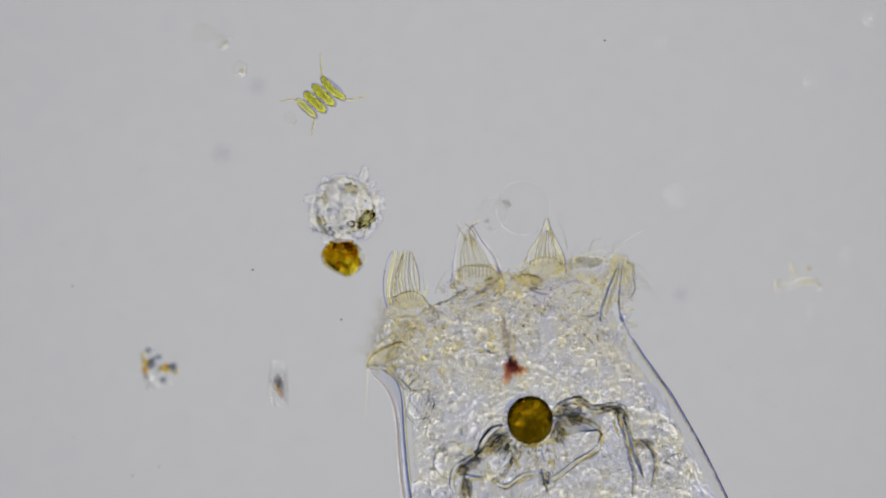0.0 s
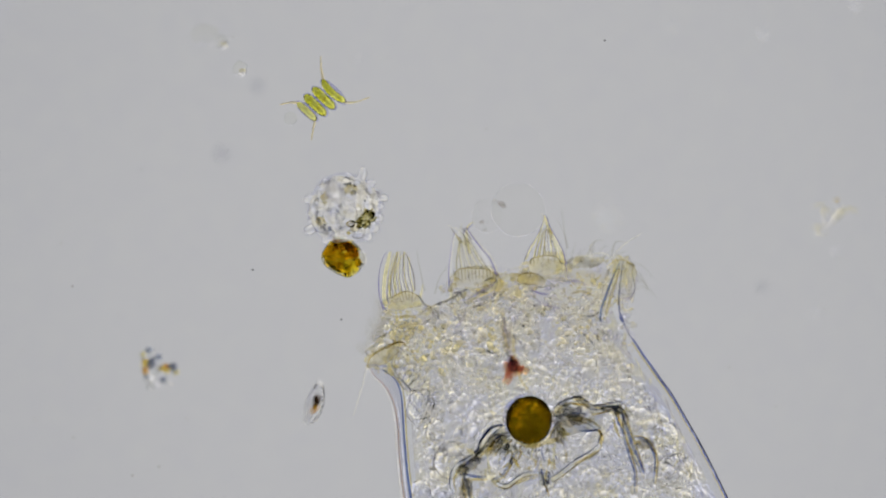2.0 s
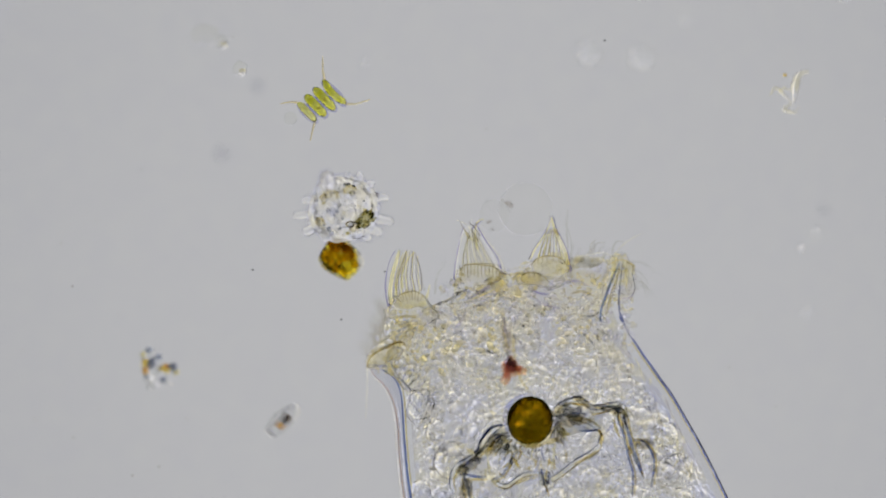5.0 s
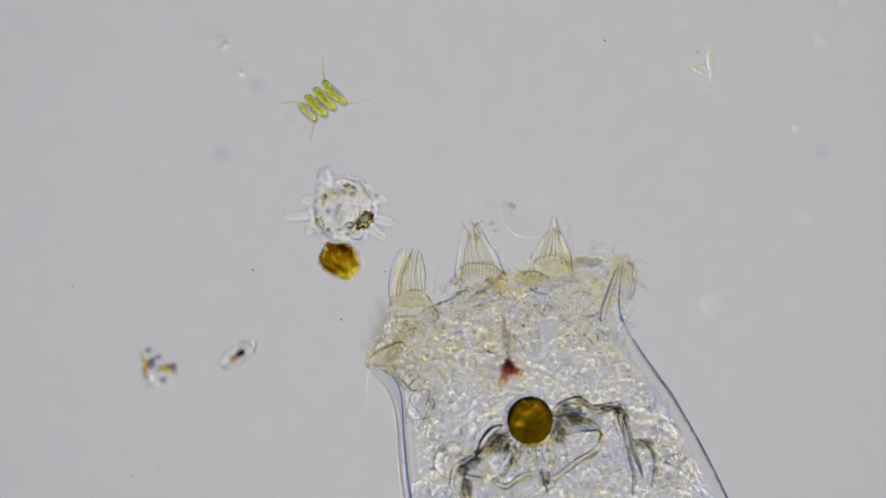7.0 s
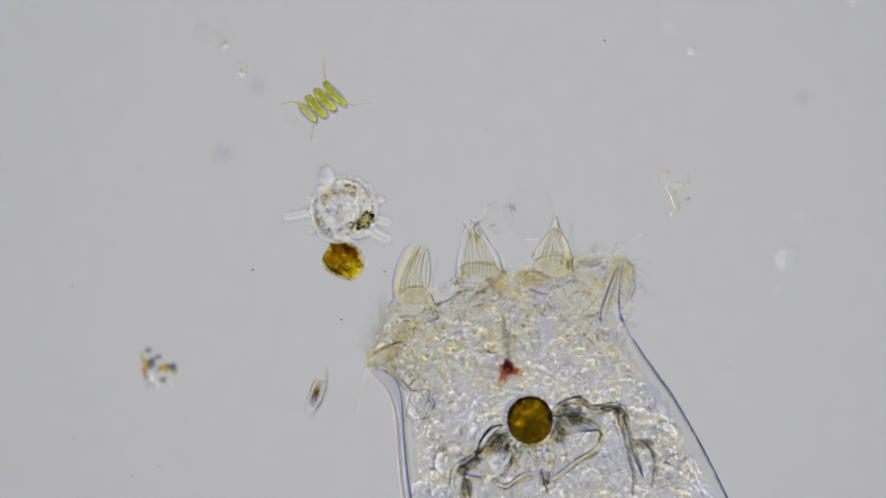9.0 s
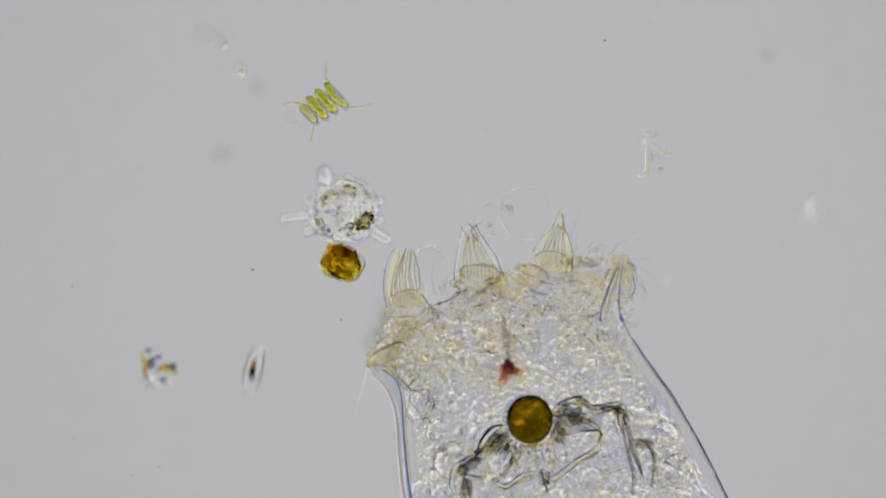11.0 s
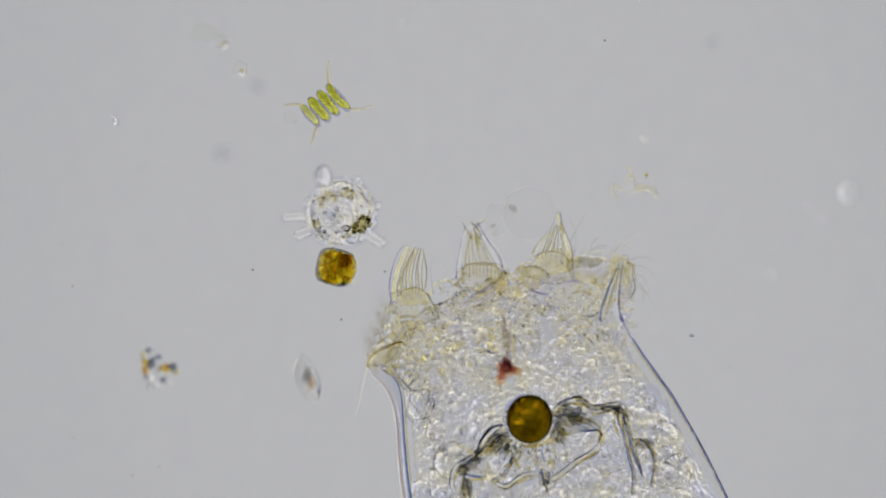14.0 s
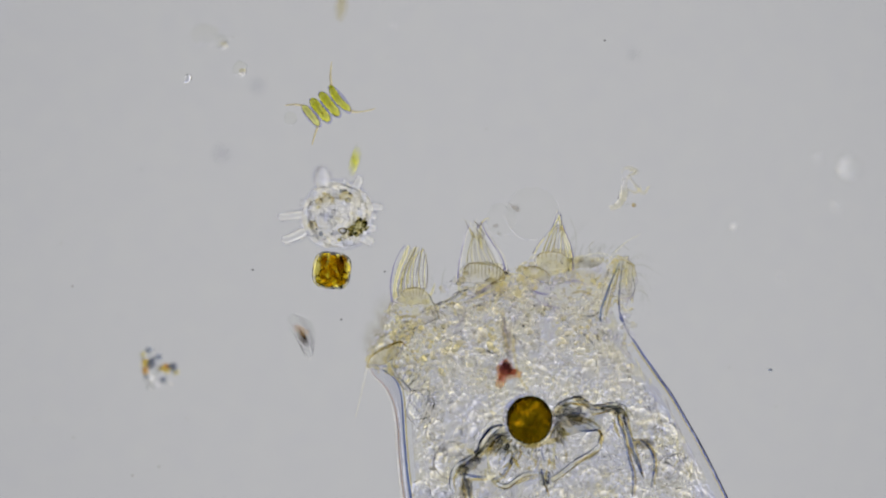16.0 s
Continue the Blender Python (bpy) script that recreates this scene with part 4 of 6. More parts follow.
for du, dv, r in ((814, 494, 6), (820, 484, 5), (890, 484, 6), (884, 492, 5), (808, 502, 5), (870, 500, 5)):
    bm = bmesh.new()
    ball(bm, (0, 0, 0), (r * STEP, 0.8 * r * STEP, 3 * STEP), 3, 0.6, du)
    part("lobe_grain", bm, M_LOBERIM, lobe_b, "", on_lobe(lobe_b, B, ((du, dv),), 0.1)[0])

# pointed tuft with a curved border cilium and a small lower socket
socket(lobe_c, C, ((947, 466), (954, 457), (966, 453), (981, 452), (998, 457), (1008, 470)), ((952, 484), (958, 487), (968, 488), (981, 488), (996, 487), (1006, 482)), 7, 0.3)
socket(lobe_c, C, ((926, 486), (936, 481), (950, 481), (966, 487), (976, 498)), ((930, 498), (938, 500), (950, 503), (962, 504), (972, 506)), 5, 0.3)
row_of_hairs(lobe_c, C, ((958, 454), (970, 451), (984, 451), (1002, 458)), ((976, 408), (980, 402), (985, 402), (990, 408)), 8, 1)
hair(lobe_c, C, ((943, 458), (952, 440), (966, 420), (976, 402), (983, 380)), 2.2, M_CILIUM)
hair(lobe_c, C, ((941, 458), (949, 440), (963, 420), (973, 402), (980, 380)), 0.9, M_VIOLET, 0.06, 0.5, 0.0)
strip(lobe_c, C, ((1007, 482), (1003, 452), (993, 428), (984, 404), (981, 384)), ((1013, 480), (1010, 450), (1000, 425), (989, 402), (983, 384)), 4.5, M_CILIUM, "border_cilium", "curved yellow border cilium", 0.05)
hair(lobe_c, C, ((1014, 482), (1011, 450), (1001, 425), (990, 402), (984, 382)), 1.3, M_VIOLET, 0.06, 0.6, 0.0)
hair(lobe_c, C, ((1012, 470), (1016, 440), (1013, 412), (1002, 390)), 1.1, M_HAIR, 0.05, 0.5, 0.0)
hair(lobe_c, C, ((990, 430), (985, 408), (980, 390), (976, 378)), 1.6, M_CILIA)
hair(lobe_c, C, ((984, 420), (988, 402), (986, 384)), 1.2, M_JAWEDGE, 0.06, 0.5, 0.0)
for du, dv, r in ((924, 484, 6), (932, 492, 7), (958, 494, 7), (940, 476, 5), (918, 490, 5)):
    bm = bmesh.new()
    ball(bm, (0, 0, 0), (r * STEP, 0.8 * r * STEP, 3 * STEP), 3, 0.6, du)
    part("lobe_grain", bm, M_LOBERIM if du < 930 else M_CUP, lobe_c, "", on_lobe(lobe_c, C, ((du, dv),), 0.1)[0])

lobe_d = lobe(1040, 480, 36, 26, 30, 4, [(((1015, 470), (1040, 452), (1070, 448), (1095, 462)), 2.2), (((1060, 470), (1045, 440), (1055, 425)), 1.2), (((1080, 460), (1105, 432), (1136, 413)), 1.3)],
              M_TISSUE_GREY, "pale grey crown lobe")
lobe_e = lobe(1098, 494, 26, 42, 34, -4, [(((1092, 458), (1083, 500), (1068, 562)), 3.2), (((1106, 464), (1112, 490), (1110, 520)), 3), (((1096, 456), (1110, 458), (1120, 468)), 1.8), (((1118, 480), (1122, 505), (1116, 530)), 1.6)])
lobe_f = lobe(686, 618, 46, 22, 30, 38, [])
lobe_g = lobe(908, 506, 44, 22, 30, -4, [])


for u, v, ru, rv, tu in ((934, 496, 24, 16, -20), (872, 508, 26, 16, 10), (712, 588, 24, 18, 40)):
    lobe(u, v, ru, rv, 24, tu, [], None if u % 4 else M_CROWN, "small yellowish crown lobe")
bm = bmesh.new()
band(bm, [spot(u, v, 0.12) for u, v in ((1003, 460), (1028, 452), (1050, 456), (1072, 452))], [spot(u, v, 0.12) for u, v in ((1005, 478), (1028, 474), (1050, 474), (1066, 466))], 4 * STEP)
part("crown_blade", bm, M_BLADE, rotifer, "smoky grey crown blade")
RIM = ((1076, 470), (1088, 463), (1101, 460), (1113, 464), (1121, 471), (1118, 483), (1121, 495), (1124, 510), (1119, 523), (1110, 529), (1097, 527))
bm = bmesh.new()
band(bm, [spot(u, v, 0.08) for u, v in RIM], [spot(1092 + (u - 1092) * 0.45, 494 + (v - 494) * 0.5, 0.08) for u, v in RIM], 5 * STEP, 34)
part("crown_fold", bm, M_VEIL, rotifer, "rolled pale fold of the crown")
for pts, w, mat, words in ((RIM[:4], 1.8, M_STRAWLINE, "yellow edge of the crown fold"), (((1108, 464), (1121, 471), (1118, 482)), 3.0, M_LOBERIM, "straw-yellow edge of the crown fold"), (RIM[5:9], 1.5, M_JAWEDGE, "blue-grey edge of the crown fold"), (RIM[7:], 2.2, M_VIOLET, "violet edge of the crown fold"),
                           (((1103, 470), (1110, 492), (1120, 508)), 1.4, M_STRAND, "fine fold"), (((1106, 476), (1108, 498), (1108, 516)), 3.0, M_CILIUM, "yellow patch of the fold"), (((1112, 478), (1115, 500), (1113, 520)), 3.0, M_WHITE, "bright patch of the fold")):
    strand("crown_blade", pts, 0.5, 0.5, mat, rotifer, words, 0.14, w, 20)
bm = bmesh.new()
band(bm, [spot(u, v, 0.1) for u, v in ((649, 650), (658, 630), (678, 616), (704, 606))], [spot(u, v, 0.1) for u, v in ((653, 652), (672, 648), (688, 640), (708, 618))], 6 * STEP)
part("crown_fold", bm, M_CUP, rotifer, "pointed olive-yellow corner fold")
strand("crown_blade", ((649, 650), (656, 632), (676, 618), (704, 604)), 1.0, 1.0, M_STRAWLINE, rotifer, "yellow edge of the corner fold", 0.15, 2.2, 20)
strand("crown_blade", ((684, 618), (694, 610), (710, 606), (718, 612)), 1.0, 1.0, M_JAWOLIVE, rotifer, "dark edge of the corner fold", 0.15, 1.8, 20)
strand("crown_blade", ((1097, 464), (1090, 480), (1080, 502), (1070, 530), (1063, 552), (1063, 570)), 0.8, 1.8, M_DEEPBLUE, rotifer, "dark blue-edged crown blade", 0.14, 2.0, 20)
strand("crown_blade", ((1102, 463), (1099, 490), (1096, 515), (1095, 540)), 0.8, 1.4, M_JAWEDGE, rotifer, "dark blue-edged crown blade", 0.14, 1.4, 20)
strand("crown_blade", ((1097, 470), (1090, 498), (1080, 530), (1070, 566)), 0.6, 1.6, M_LOBERIM, rotifer, "pale yellow crown blade", 0.15, 2.6, 20)
strand("crown_blade", ((1094, 478), (1085, 508), (1075, 536), (1068, 556)), 0.6, 1.0, M_WHITE, rotifer, "bright crown blade", 0.15, 1.8, 20)


# fine side cilia that beat all the time
def side_cilia(root, fan, material=None):
    made = []
    for (a, b), (c, d), (e, f) in fan:
        bm = bmesh.new()
        tube(bm, [(0, 0, 0), ((c - a) * STEP, (b - d) * STEP, 0.01), ((e - a) * STEP, (b - f) * STEP, 0.02)], 1.8 * STEP, 0.5 * STEP, 10, 6)
        made.append(part("side_cilium", bm, material or M_HAIR, rotifer, "", spot(a, b, root)))
    return made


fan_left = []
for k in range(46):
    f = k / 45
    a, b = 660 + 36 * f + rng.uniform(-4, 4), 636 - 84 * f + rng.uniform(-4, 4)
    way, ln = radians(rng.uniform(98, 138)), rng.uniform(24, 46)
    c, d = a + ln * math.cos(way), b - ln * math.sin(way)
    fan_left.append(((a, b), ((a + c) / 2 - 2, (b + d) / 2), (c, d)))
fan_right = [((1110 + k + rng.uniform(-3, 3), 464 + 5 * k), (1136 + 0.6 * k, 466 + 5 * k), (1154 + rng.uniform(-6, 6), 486 + 6 * k)) for k in range(0, 12, 2)] + [((1010 + 7 * k, 462 + rng.uniform(-4, 4)), (1016 + 7 * k, 446 + rng.uniform(-4, 4)), (1026 + 7 * k + rng.uniform(-6, 6), 436 + rng.uniform(-6, 6))) for k in range(11)]
fan_top = [((1040, 450), (1052, 428), (1066, 424)), ((1005, 440), (1008, 410), (1016, 370)), ((1082, 452), (1098, 434), (1112, 440)), ((752, 515), (752, 478), (754, 440)), ((770, 520), (774, 490), (790, 462)), ((780, 522), (790, 496), (800, 478))]
beating = side_cilia(-0.95, fan_left, M_BRUSH) + side_cilia(-0.3, fan_right) + side_cilia(0.02, fan_top)
bm = bmesh.new()
tube(bm, [(0, 0, 0), (-3 * STEP, -40 * STEP, 0), (-8 * STEP, -92 * STEP, 0)], 2.4 * STEP, 0.6 * STEP, 12, 10, None, 0.55)
bristle = part("bristle", bm, M_CILIA, rotifer, "long stiff bristle", spot(650, 648, 0.0))

# ---- clear bubble over the mouth ----
bubble = thing("mucus_bubble", "thin clear mucus bubble with smaller bubbles at the mouth", "bubble", spot(928, 375, 0.1))
for u, v, ru, rv in ((928, 373, 48, 48), (873, 384, 27, 30)):
    bm = bmesh.new()
    ball(bm, (0, 0, 0), (ru * STEP, rv * STEP, ru * STEP * 0.7), 4, 0.03, u)
    part("bubble_skin", bm, M_BUBBLE, bubble, "", spot(u, v, 0.1) - bubble.location)
for du, dv, r in ((-32, -10, 5), (-26, -13, 4), (-22, -8, 3.5), (-58, 30, 3), (-62, 18, 3)):
    bm = bmesh.new()
    ball(bm, (0, 0, 0), (r * 1.3 * STEP, r * STEP, r * STEP), 2, 0.5, du)
    part("trapped_grain", bm, M_FAINT, bubble, "small brownish grain", (du * STEP, -dv * STEP, -0.3))

# ---- green four-celled colony ----
colony = thing("green_algal_colony", "bright yellow-green colony of four cells with long spines", "green alga", spot(567, 172, 0.0))
for du, dv, ln, wd, bow in ((-25, 20, 23, 6.4, 0), (-10, 9, 26, 8.4, 0), (5.5, -3, 27, 8.2, 0), (22, -14, 29, 6.8, 4)):
    bm = bmesh.new()
    d = Vector((0.70, -0.714, 0))
    side = Vector((0.714, 0.70, 0))
    path = [d * (ln * STEP * f) + side * (bow * STEP * (f * f - 0.5) * 1.2) for f in (-1, -0.5, 0, 0.5, 1)]
    tube(bm, path, 2.5 * STEP, 2.5 * STEP, 16, 14, None)
    for v in bm.verts:
        t = v.co.dot(d) / (ln * STEP)
        mid = d * (t * ln * STEP) + side * (bow * STEP * (t * t - 0.5) * 1.2)
        v.co = mid + (v.co - mid) * (wd / 2.5) * max(1 - abs(t) ** 5, 0.1) ** 0.55
    cell = part("cell", bm, M_GREEN if du > -20 else M_GREENPALE, colony, "", Vector((du * STEP, -dv * STEP, 0)))
    # violet halo and edge shade of the cell, as a flat tinted disc
    bm = bmesh.new()
    ball(bm, (0, 0, 0), ((ln + 3) * STEP, (wd + 3.4) * STEP, 2 * STEP), 3, 0.12, du, 2.0, -45.6)
    part("halo", bm, M_CELLHALO, cell, "faint bluish halo painted round the cell", (1.0 * STEP, -1.6 * STEP, -0.03))
    if wd > 8:
        bm = bmesh.new()
        ball(bm, (0, 0, 0), (3.6 * STEP, 3.2 * STEP, 3 * STEP), 2, 0.2, du)
        part("pyrenoid", bm, M_YELLOW, cell, "", d * (4 - du * 0.4) * STEP)
for pts in (((6, -36), (3, -56), (3, -78)), ((42, 6), (62, 6), (87, -2)), ((-41, 4), (-55, 3), (-72, 6)), ((-11, 37), (-15, 52), (-19, 72))):
    bm = bmesh.new()
    tube(bm, [(a * STEP, -b * STEP, 0) for a, b in pts], 2.6 * STEP, 1.0 * STEP, 12, 10, None, 0.55)
    part("spine", bm, M_SPINE, colony, "thin pale brown spine")

# ---- amoeba ----
amoeba = thing("amoeba", "clear granular amoeba with blunt finger-like pseudopods", "amoeba", spot(608, 370, 0.0))
bm = bmesh.new()
ball(bm, (0, 0, 0), (62 * STEP, 58 * STEP, 24 * STEP), 5, 0.12, 3.1, 2.9)
for v in bm.verts:
    v.co.z *= min(1.0, abs(v.co.z) / (24 * STEP)) ** 1.3 * 1.25
part("body", bm, M_AMOEBA, amoeba, "colourless granular body")
bm = bmesh.new()
ball(bm, (0, 0, 0), (16 * STEP, 11 * STEP, 8 * STEP), 4, 0.9, 1.0, 3.2, 35)
part("inclusion", bm, M_INCL, amoeba, "olive-brown food inclusion", (40 * STEP, -18 * STEP, 0.04))
for du, dv, r in ((13, -34, 12), (-20, -26, 13), (-34, -20, 7), (-40, 22, 9), (20, 34, 8)):
    bm = bmesh.new()
    ball(bm, (0, 0, 0), (r * STEP, r * 0.8 * STEP, 6 * STEP), 3, 0.5, du, 2.5, du)
    part("inclusion", bm, M_STRAW, amoeba, "pale straw-coloured inclusion", (du * STEP, -dv * STEP, 0.05))
for du, dv, r in ((18, -28, 5), (14, 29, 5), (26, 32, 3.5), (-12, 8, 3), (-26, 2, 4), (0, 16, 3), (-6, -6, 3.5), (30, 4, 3), (8, 10, 17), (-26, 14, 13)):
    bm = bmesh.new()
    ball(bm, (0, 0, 0), r * STEP, 3)
    part("droplet", bm, M_OIL if r < 10 else M_VESICLE, amoeba, "", (du * STEP, -dv * STEP, 0.06))

# the violet glow round the body, built as a flat tinted ring
rim, hem = [], []
for k in range(37):
    a = radians(10 * k)
    w = 0.5 + 0.5 * noise.noise(Vector((2.2 * math.cos(a), 2.2 * math.sin(a), 4.0)))
    rim.append((54 * STEP * math.cos(a), 54 * STEP * math.sin(a), 0.0))
    hem.append(((62 + 8 * w) * STEP * math.cos(a), (62 + 8 * w) * STEP * math.sin(a), 0.0))
bm = bmesh.new()
band(bm, rim, hem, 2 * STEP, 72)
part("halo_rim", bm, M_HALO, amoeba, "faint bluish halo painted round the body", (0, 0, -0.3))

grains = []
for k in range(700):
    a, d, s = rng.uniform(0, 6.283), 50 * math.sqrt(rng.random()), rng.choice((2, 2.5, 3.5, 5))
    x, y = d * math.cos(a), d * math.sin(a)
    if all((x - p) ** 2 + (y - q) ** 2 > (1.1 * (s + c)) ** 2 for p, q, c in grains):
        grains.append((x, y, s))
many_lumps("granules", [(x * STEP, y * STEP, 0.03, s * STEP * 1.2, s * STEP, s * STEP * 0.7) for x, y, s in grains], M_TISSUE_GREY, amoeba, "pale granules", 4)

for k in range(26):
    a, d, r = rng.uniform(0, 6.283), 46 * math.sqrt(rng.random()), rng.uniform(1.5, 3.2)
    bm = bmesh.new()
    ball(bm, (0, 0, 0), (r * 1.3 * STEP, r * STEP, r * STEP), 2, 0.4, k)
    part("dark_granule", bm, M_BLUEGREY if k % 3 else M_YELLOW, amoeba, "small dark granule", (d * STEP * math.cos(a), d * STEP * math.sin(a), 0.05))
bm = bmesh.new()
tube(bm, [(5 * STEP, -26 * STEP, 0.08), (10 * STEP, -31 * STEP, 0.08), (18 * STEP, -30 * STEP, 0.08), (19 * STEP, -24 * STEP, 0.08), (12 * STEP, -22 * STEP, 0.08), (5 * STEP, -26 * STEP, 0.08)], 1.3 * STEP, 1.3 * STEP, 20, 6)
part("crystal", bm, M_GOLDEDGE, amoeba, "small dark-rimmed crystal")

PODS = (  # direction, length, radius, height, then how far it reaches beyond the rim over time
    (64, 30, 8, 0, ((0, 27), (2, 25), (4, 21), (7, 8), (13, 6), (14.5, 20), (16, 24))),
    (112, 34, 14, 0.55, ((0, -6), (3, 0), (4.2, 9), (7, 21), (9, 24), (12, 28), (16, 30))),
    (187, 58, 7.5, 0, ((0, 8), (3.5, 16), (4.2, 24), (6.3, 45), (9, 55), (13, 56), (14.5, 46), (16, 50))),
    (166, 30, 8, 0, ((0, 19), (4, 17), (7, 22), (11.5, 12), (16, 14))),
    (210, 34, 9, 0, ((0, 14), (4, 28), (9, 18), (11.5, 28), (13, 30), (16, 52))),
    (14, 30, 7.5, 0, ((0, 16), (4, 27), (9, 20), (13, 16), (16, 26))),
    (-15, 40, 8.5, 0, ((0, 12), (2, 14), (4, 32), (7, 36), (9, 30), (11.5, 14), (13, 10), (16, 16))),
    (-33, 42, 9, 0, ((0, 8), (4, 21), (7, 34), (9, 43), (13, 43), (14.5, 36), (16, 24))),
    (42, 26, 7.5, 0, ((0, 16), (4, 17), (9, 10), (16, 8))),
    (124, 26, 8, 0, ((0, 12), (4, 6), (9, 4), (13, 8), (16, 16))),
    (-50, 28, 9, 0, ((0, 10), (4, 17), (9, 6), (16, 6))),
    (84, 20, 6.5, 0, ((0, 6), (4, 10), (16, 8))),
    (24, 22, 7, 0, ((0, 18), (4, 12), (16, 6))),
    (238, 28, 9, 0, ((0, 14), (4, 12), (9, 6), (16, 4))),
    (2, 24, 8, 0, ((0, 15), (4, 10), (9, 6), (16, 12))),
    (200, 24, 8, 0, ((0, 12), (4, 12), (9, 10), (16, 10))),
)


def blunt_finger(bm, ln, r, bend):
    """A finger along -x from its rounded tip at 0, a little waisted and bowed."""
    n, sides, rings = 18, 16, []
    for i in range(n + 1):
        f = i / n
        x = -ln * f * f
        w = r * min(1.0, math.sqrt(max(1 - (1 + x / r) ** 2, 0.0)) if -x < r else 1.0) * (1 - 0.22 * math.sin(math.pi * f) ** 2) * min(1.0, (1 - f) * 5 + 0.03) + 0.02 * r
        y = bend * math.sin(math.pi * f * f)
        rings.append([bm.verts.new((x, y + w * math.cos(a), 0.55 * w * math.sin(a) * abs(math.sin(a)))) for a in (2 * math.pi * k / sides for k in range(sides))])
    for a, b in zip(rings, rings[1:]):
        for k in range(sides):
            bm.faces.new((a[k], a[(k + 1) % sides], b[(k + 1) % sides], b[k]))
    bm.faces.new(rings[0][::-1])
    bm.faces.new(rings[-1])
    bmesh.ops.recalc_face_normals(bm, faces=bm.faces[:])


pods = []
for k, (deg, ln, r, z, reach) in enumerate(PODS):
    z = z or -0.24 - 0.04 * (k % 4)
    bm = bmesh.new()
    bend = rng.uniform(-4, 4)
    blunt_finger(bm, (max(d for _, d in reach) + 8) * STEP, 1.12 * r * STEP, bend * STEP)
    pod = part("pseudopod", bm, M_PODTOP if z > 0.3 else M_POD, amoeba, "clear blunt finger")
    # larger tinted copy of the finger imitates the glow at its outline
    bm = bmesh.new()
    blunt_finger(bm, (max(d for _, d in reach) + 10) * STEP, 1.5 * r * STEP, bend * STEP)
    part("pod_halo", bm, M_HALO, pod, "faint bluish halo painted round the finger", (0.35 * r * STEP, 0, -0.05))
    pods.append((pod, deg, r, z, reach))

# ---- golden-brown cell that clings to the amoeba ----
gold = thing("golden_brown_cell", "golden-brown angular algal cell beside the amoeba", "brown alga", spot(605, 455, 0.03))


def block(bm, rx, ry, rz, power, lump=0.0, seed=0.0):
    """A rounded block, a little wider at one end, like a squeezed cell."""
    for v in ball(bm, (0, 0, 0), 1.0, 4, lump, seed, 2.6):
        k = sum(abs(c) ** power for c in v.co.normalized()) ** (-1 / power) * v.co.length
        x, y, z = v.co.normalized() * k
        v.co = Vector((x * rx * STEP * (1 + 0.07 * y), y * ry * STEP * (1 - 0.12 * x), z * rz * STEP))


bm = bmesh.new()
block(bm, 37, 32, 34, 3.4)
part("cell_wall", bm, M_WALL, gold, "clear cell wall")
bm = bmesh.new()
block(bm, 34, 28, 30, 3.0, 0.10, 7.0)
for v in bm.verts:
    over = (0.79 * v.co.x + 0.62 * v.co.y) / STEP - 26
    if over > 0:
        v.co -= Vector((0.79, 0.62, 0)) * (over * 0.8 * STEP)
part("plasm", bm, M_GOLDCLEAR, gold, "golden cell body")
taken = []
for k in range(600):
    p = Vector((rng.uniform(-28, 26), rng.uniform(-22, 22), rng.uniform(-18, 20)))
    r = rng.choice((5, 6, 7, 8.5))
    if p.x > 12 and p.y > 10 or any((p - q).length < 0.85 * (r + c) for q, c in taken):
        continue
    taken.append((p, r))
    bm = bmesh.new()
    ball(bm, (0, 0, 0), (r * 1.15 * STEP, r * 0.95 * STEP, r * 0.8 * STEP), 3, 0.6, p.x, 1.8, p.x * 37)
    part("plastid", bm, M_GOLDDARK if len(taken) % 3 == 0 else M_GOLD, gold, "golden-brown plastid", p * STEP)
for at, r, turn in (((-16, 15, 13), (17, 10, 6), 12), ((4, 18, 14), (14, 7, 5), -6)):
    bm = bmesh.new()
    ball(bm, (0, 0, 0), [c * STEP for c in r], 3, 0.7, at[0], 2.0, turn)
    part("brown_patch", bm, M_RUSSET, gold, "dark reddish-brown patch", Vector(at) * STEP)
bm = bmesh.new()
tube(bm, [(x * STEP, y * STEP, 0.056) for x, y in ((-24, -22), (-14, -25), (2, -25), (14, -23))], 0.8 * STEP, 0.8 * STEP, 16, 8, 3.8 * STEP)
part("wall_slit", bm, M_SLIT, gold, "blue-black slit along the wall")
bm = bmesh.new()
tube(bm, [(x * STEP, y * STEP, 0.07) for x, y in ((12, -6), (16, -9), (13, -13), (9, -10), (12, -6))], 1.2 * STEP, 1.2 * STEP, 16, 6)
part("dark_pore", bm, M_SLIT, gold, "small dark-rimmed pore")

# ---- tumbling diatom ----
diatom = thing("tumbling_diatom", "small clear boat-shaped diatom with one dark plastid", "diatom", spot(493, 682, 0.05))


def boat(sc):
    bm = bmesh.new()
    seg, rings = 32, []
    for z, k in ((-12, 0.88), (-10, 0.97), (-6, 1.0), (6, 1.0), (10, 0.97), (12, 0.88)):
        rings.append([bm.verts.new((39 * sc * k * STEP * math.cos(a), 14 * sc * k * STEP * math.copysign(abs(math.sin(a)) ** 1.15, math.sin(a)), z * sc * STEP)) for a in (2 * math.pi * i / seg for i in range(seg))])
    for a, b in zip(rings, rings[1:]):
        for i in range(seg):
            bm.faces.new((a[i], a[(i + 1) % seg], b[(i + 1) % seg], b[i]))
    bm.faces.new(rings[0][::-1])
    bm.faces.new(rings[-1])
    bmesh.ops.recalc_face_normals(bm, faces=bm.faces[:])
    return bm


part("shell", boat(1.0), M_SHELL, diatom, "clear glassy shell")
bm = boat(0.86)
bmesh.ops.reverse_faces(bm, faces=bm.faces[:])
part("shell_lining", bm, M_SHELL, diatom)
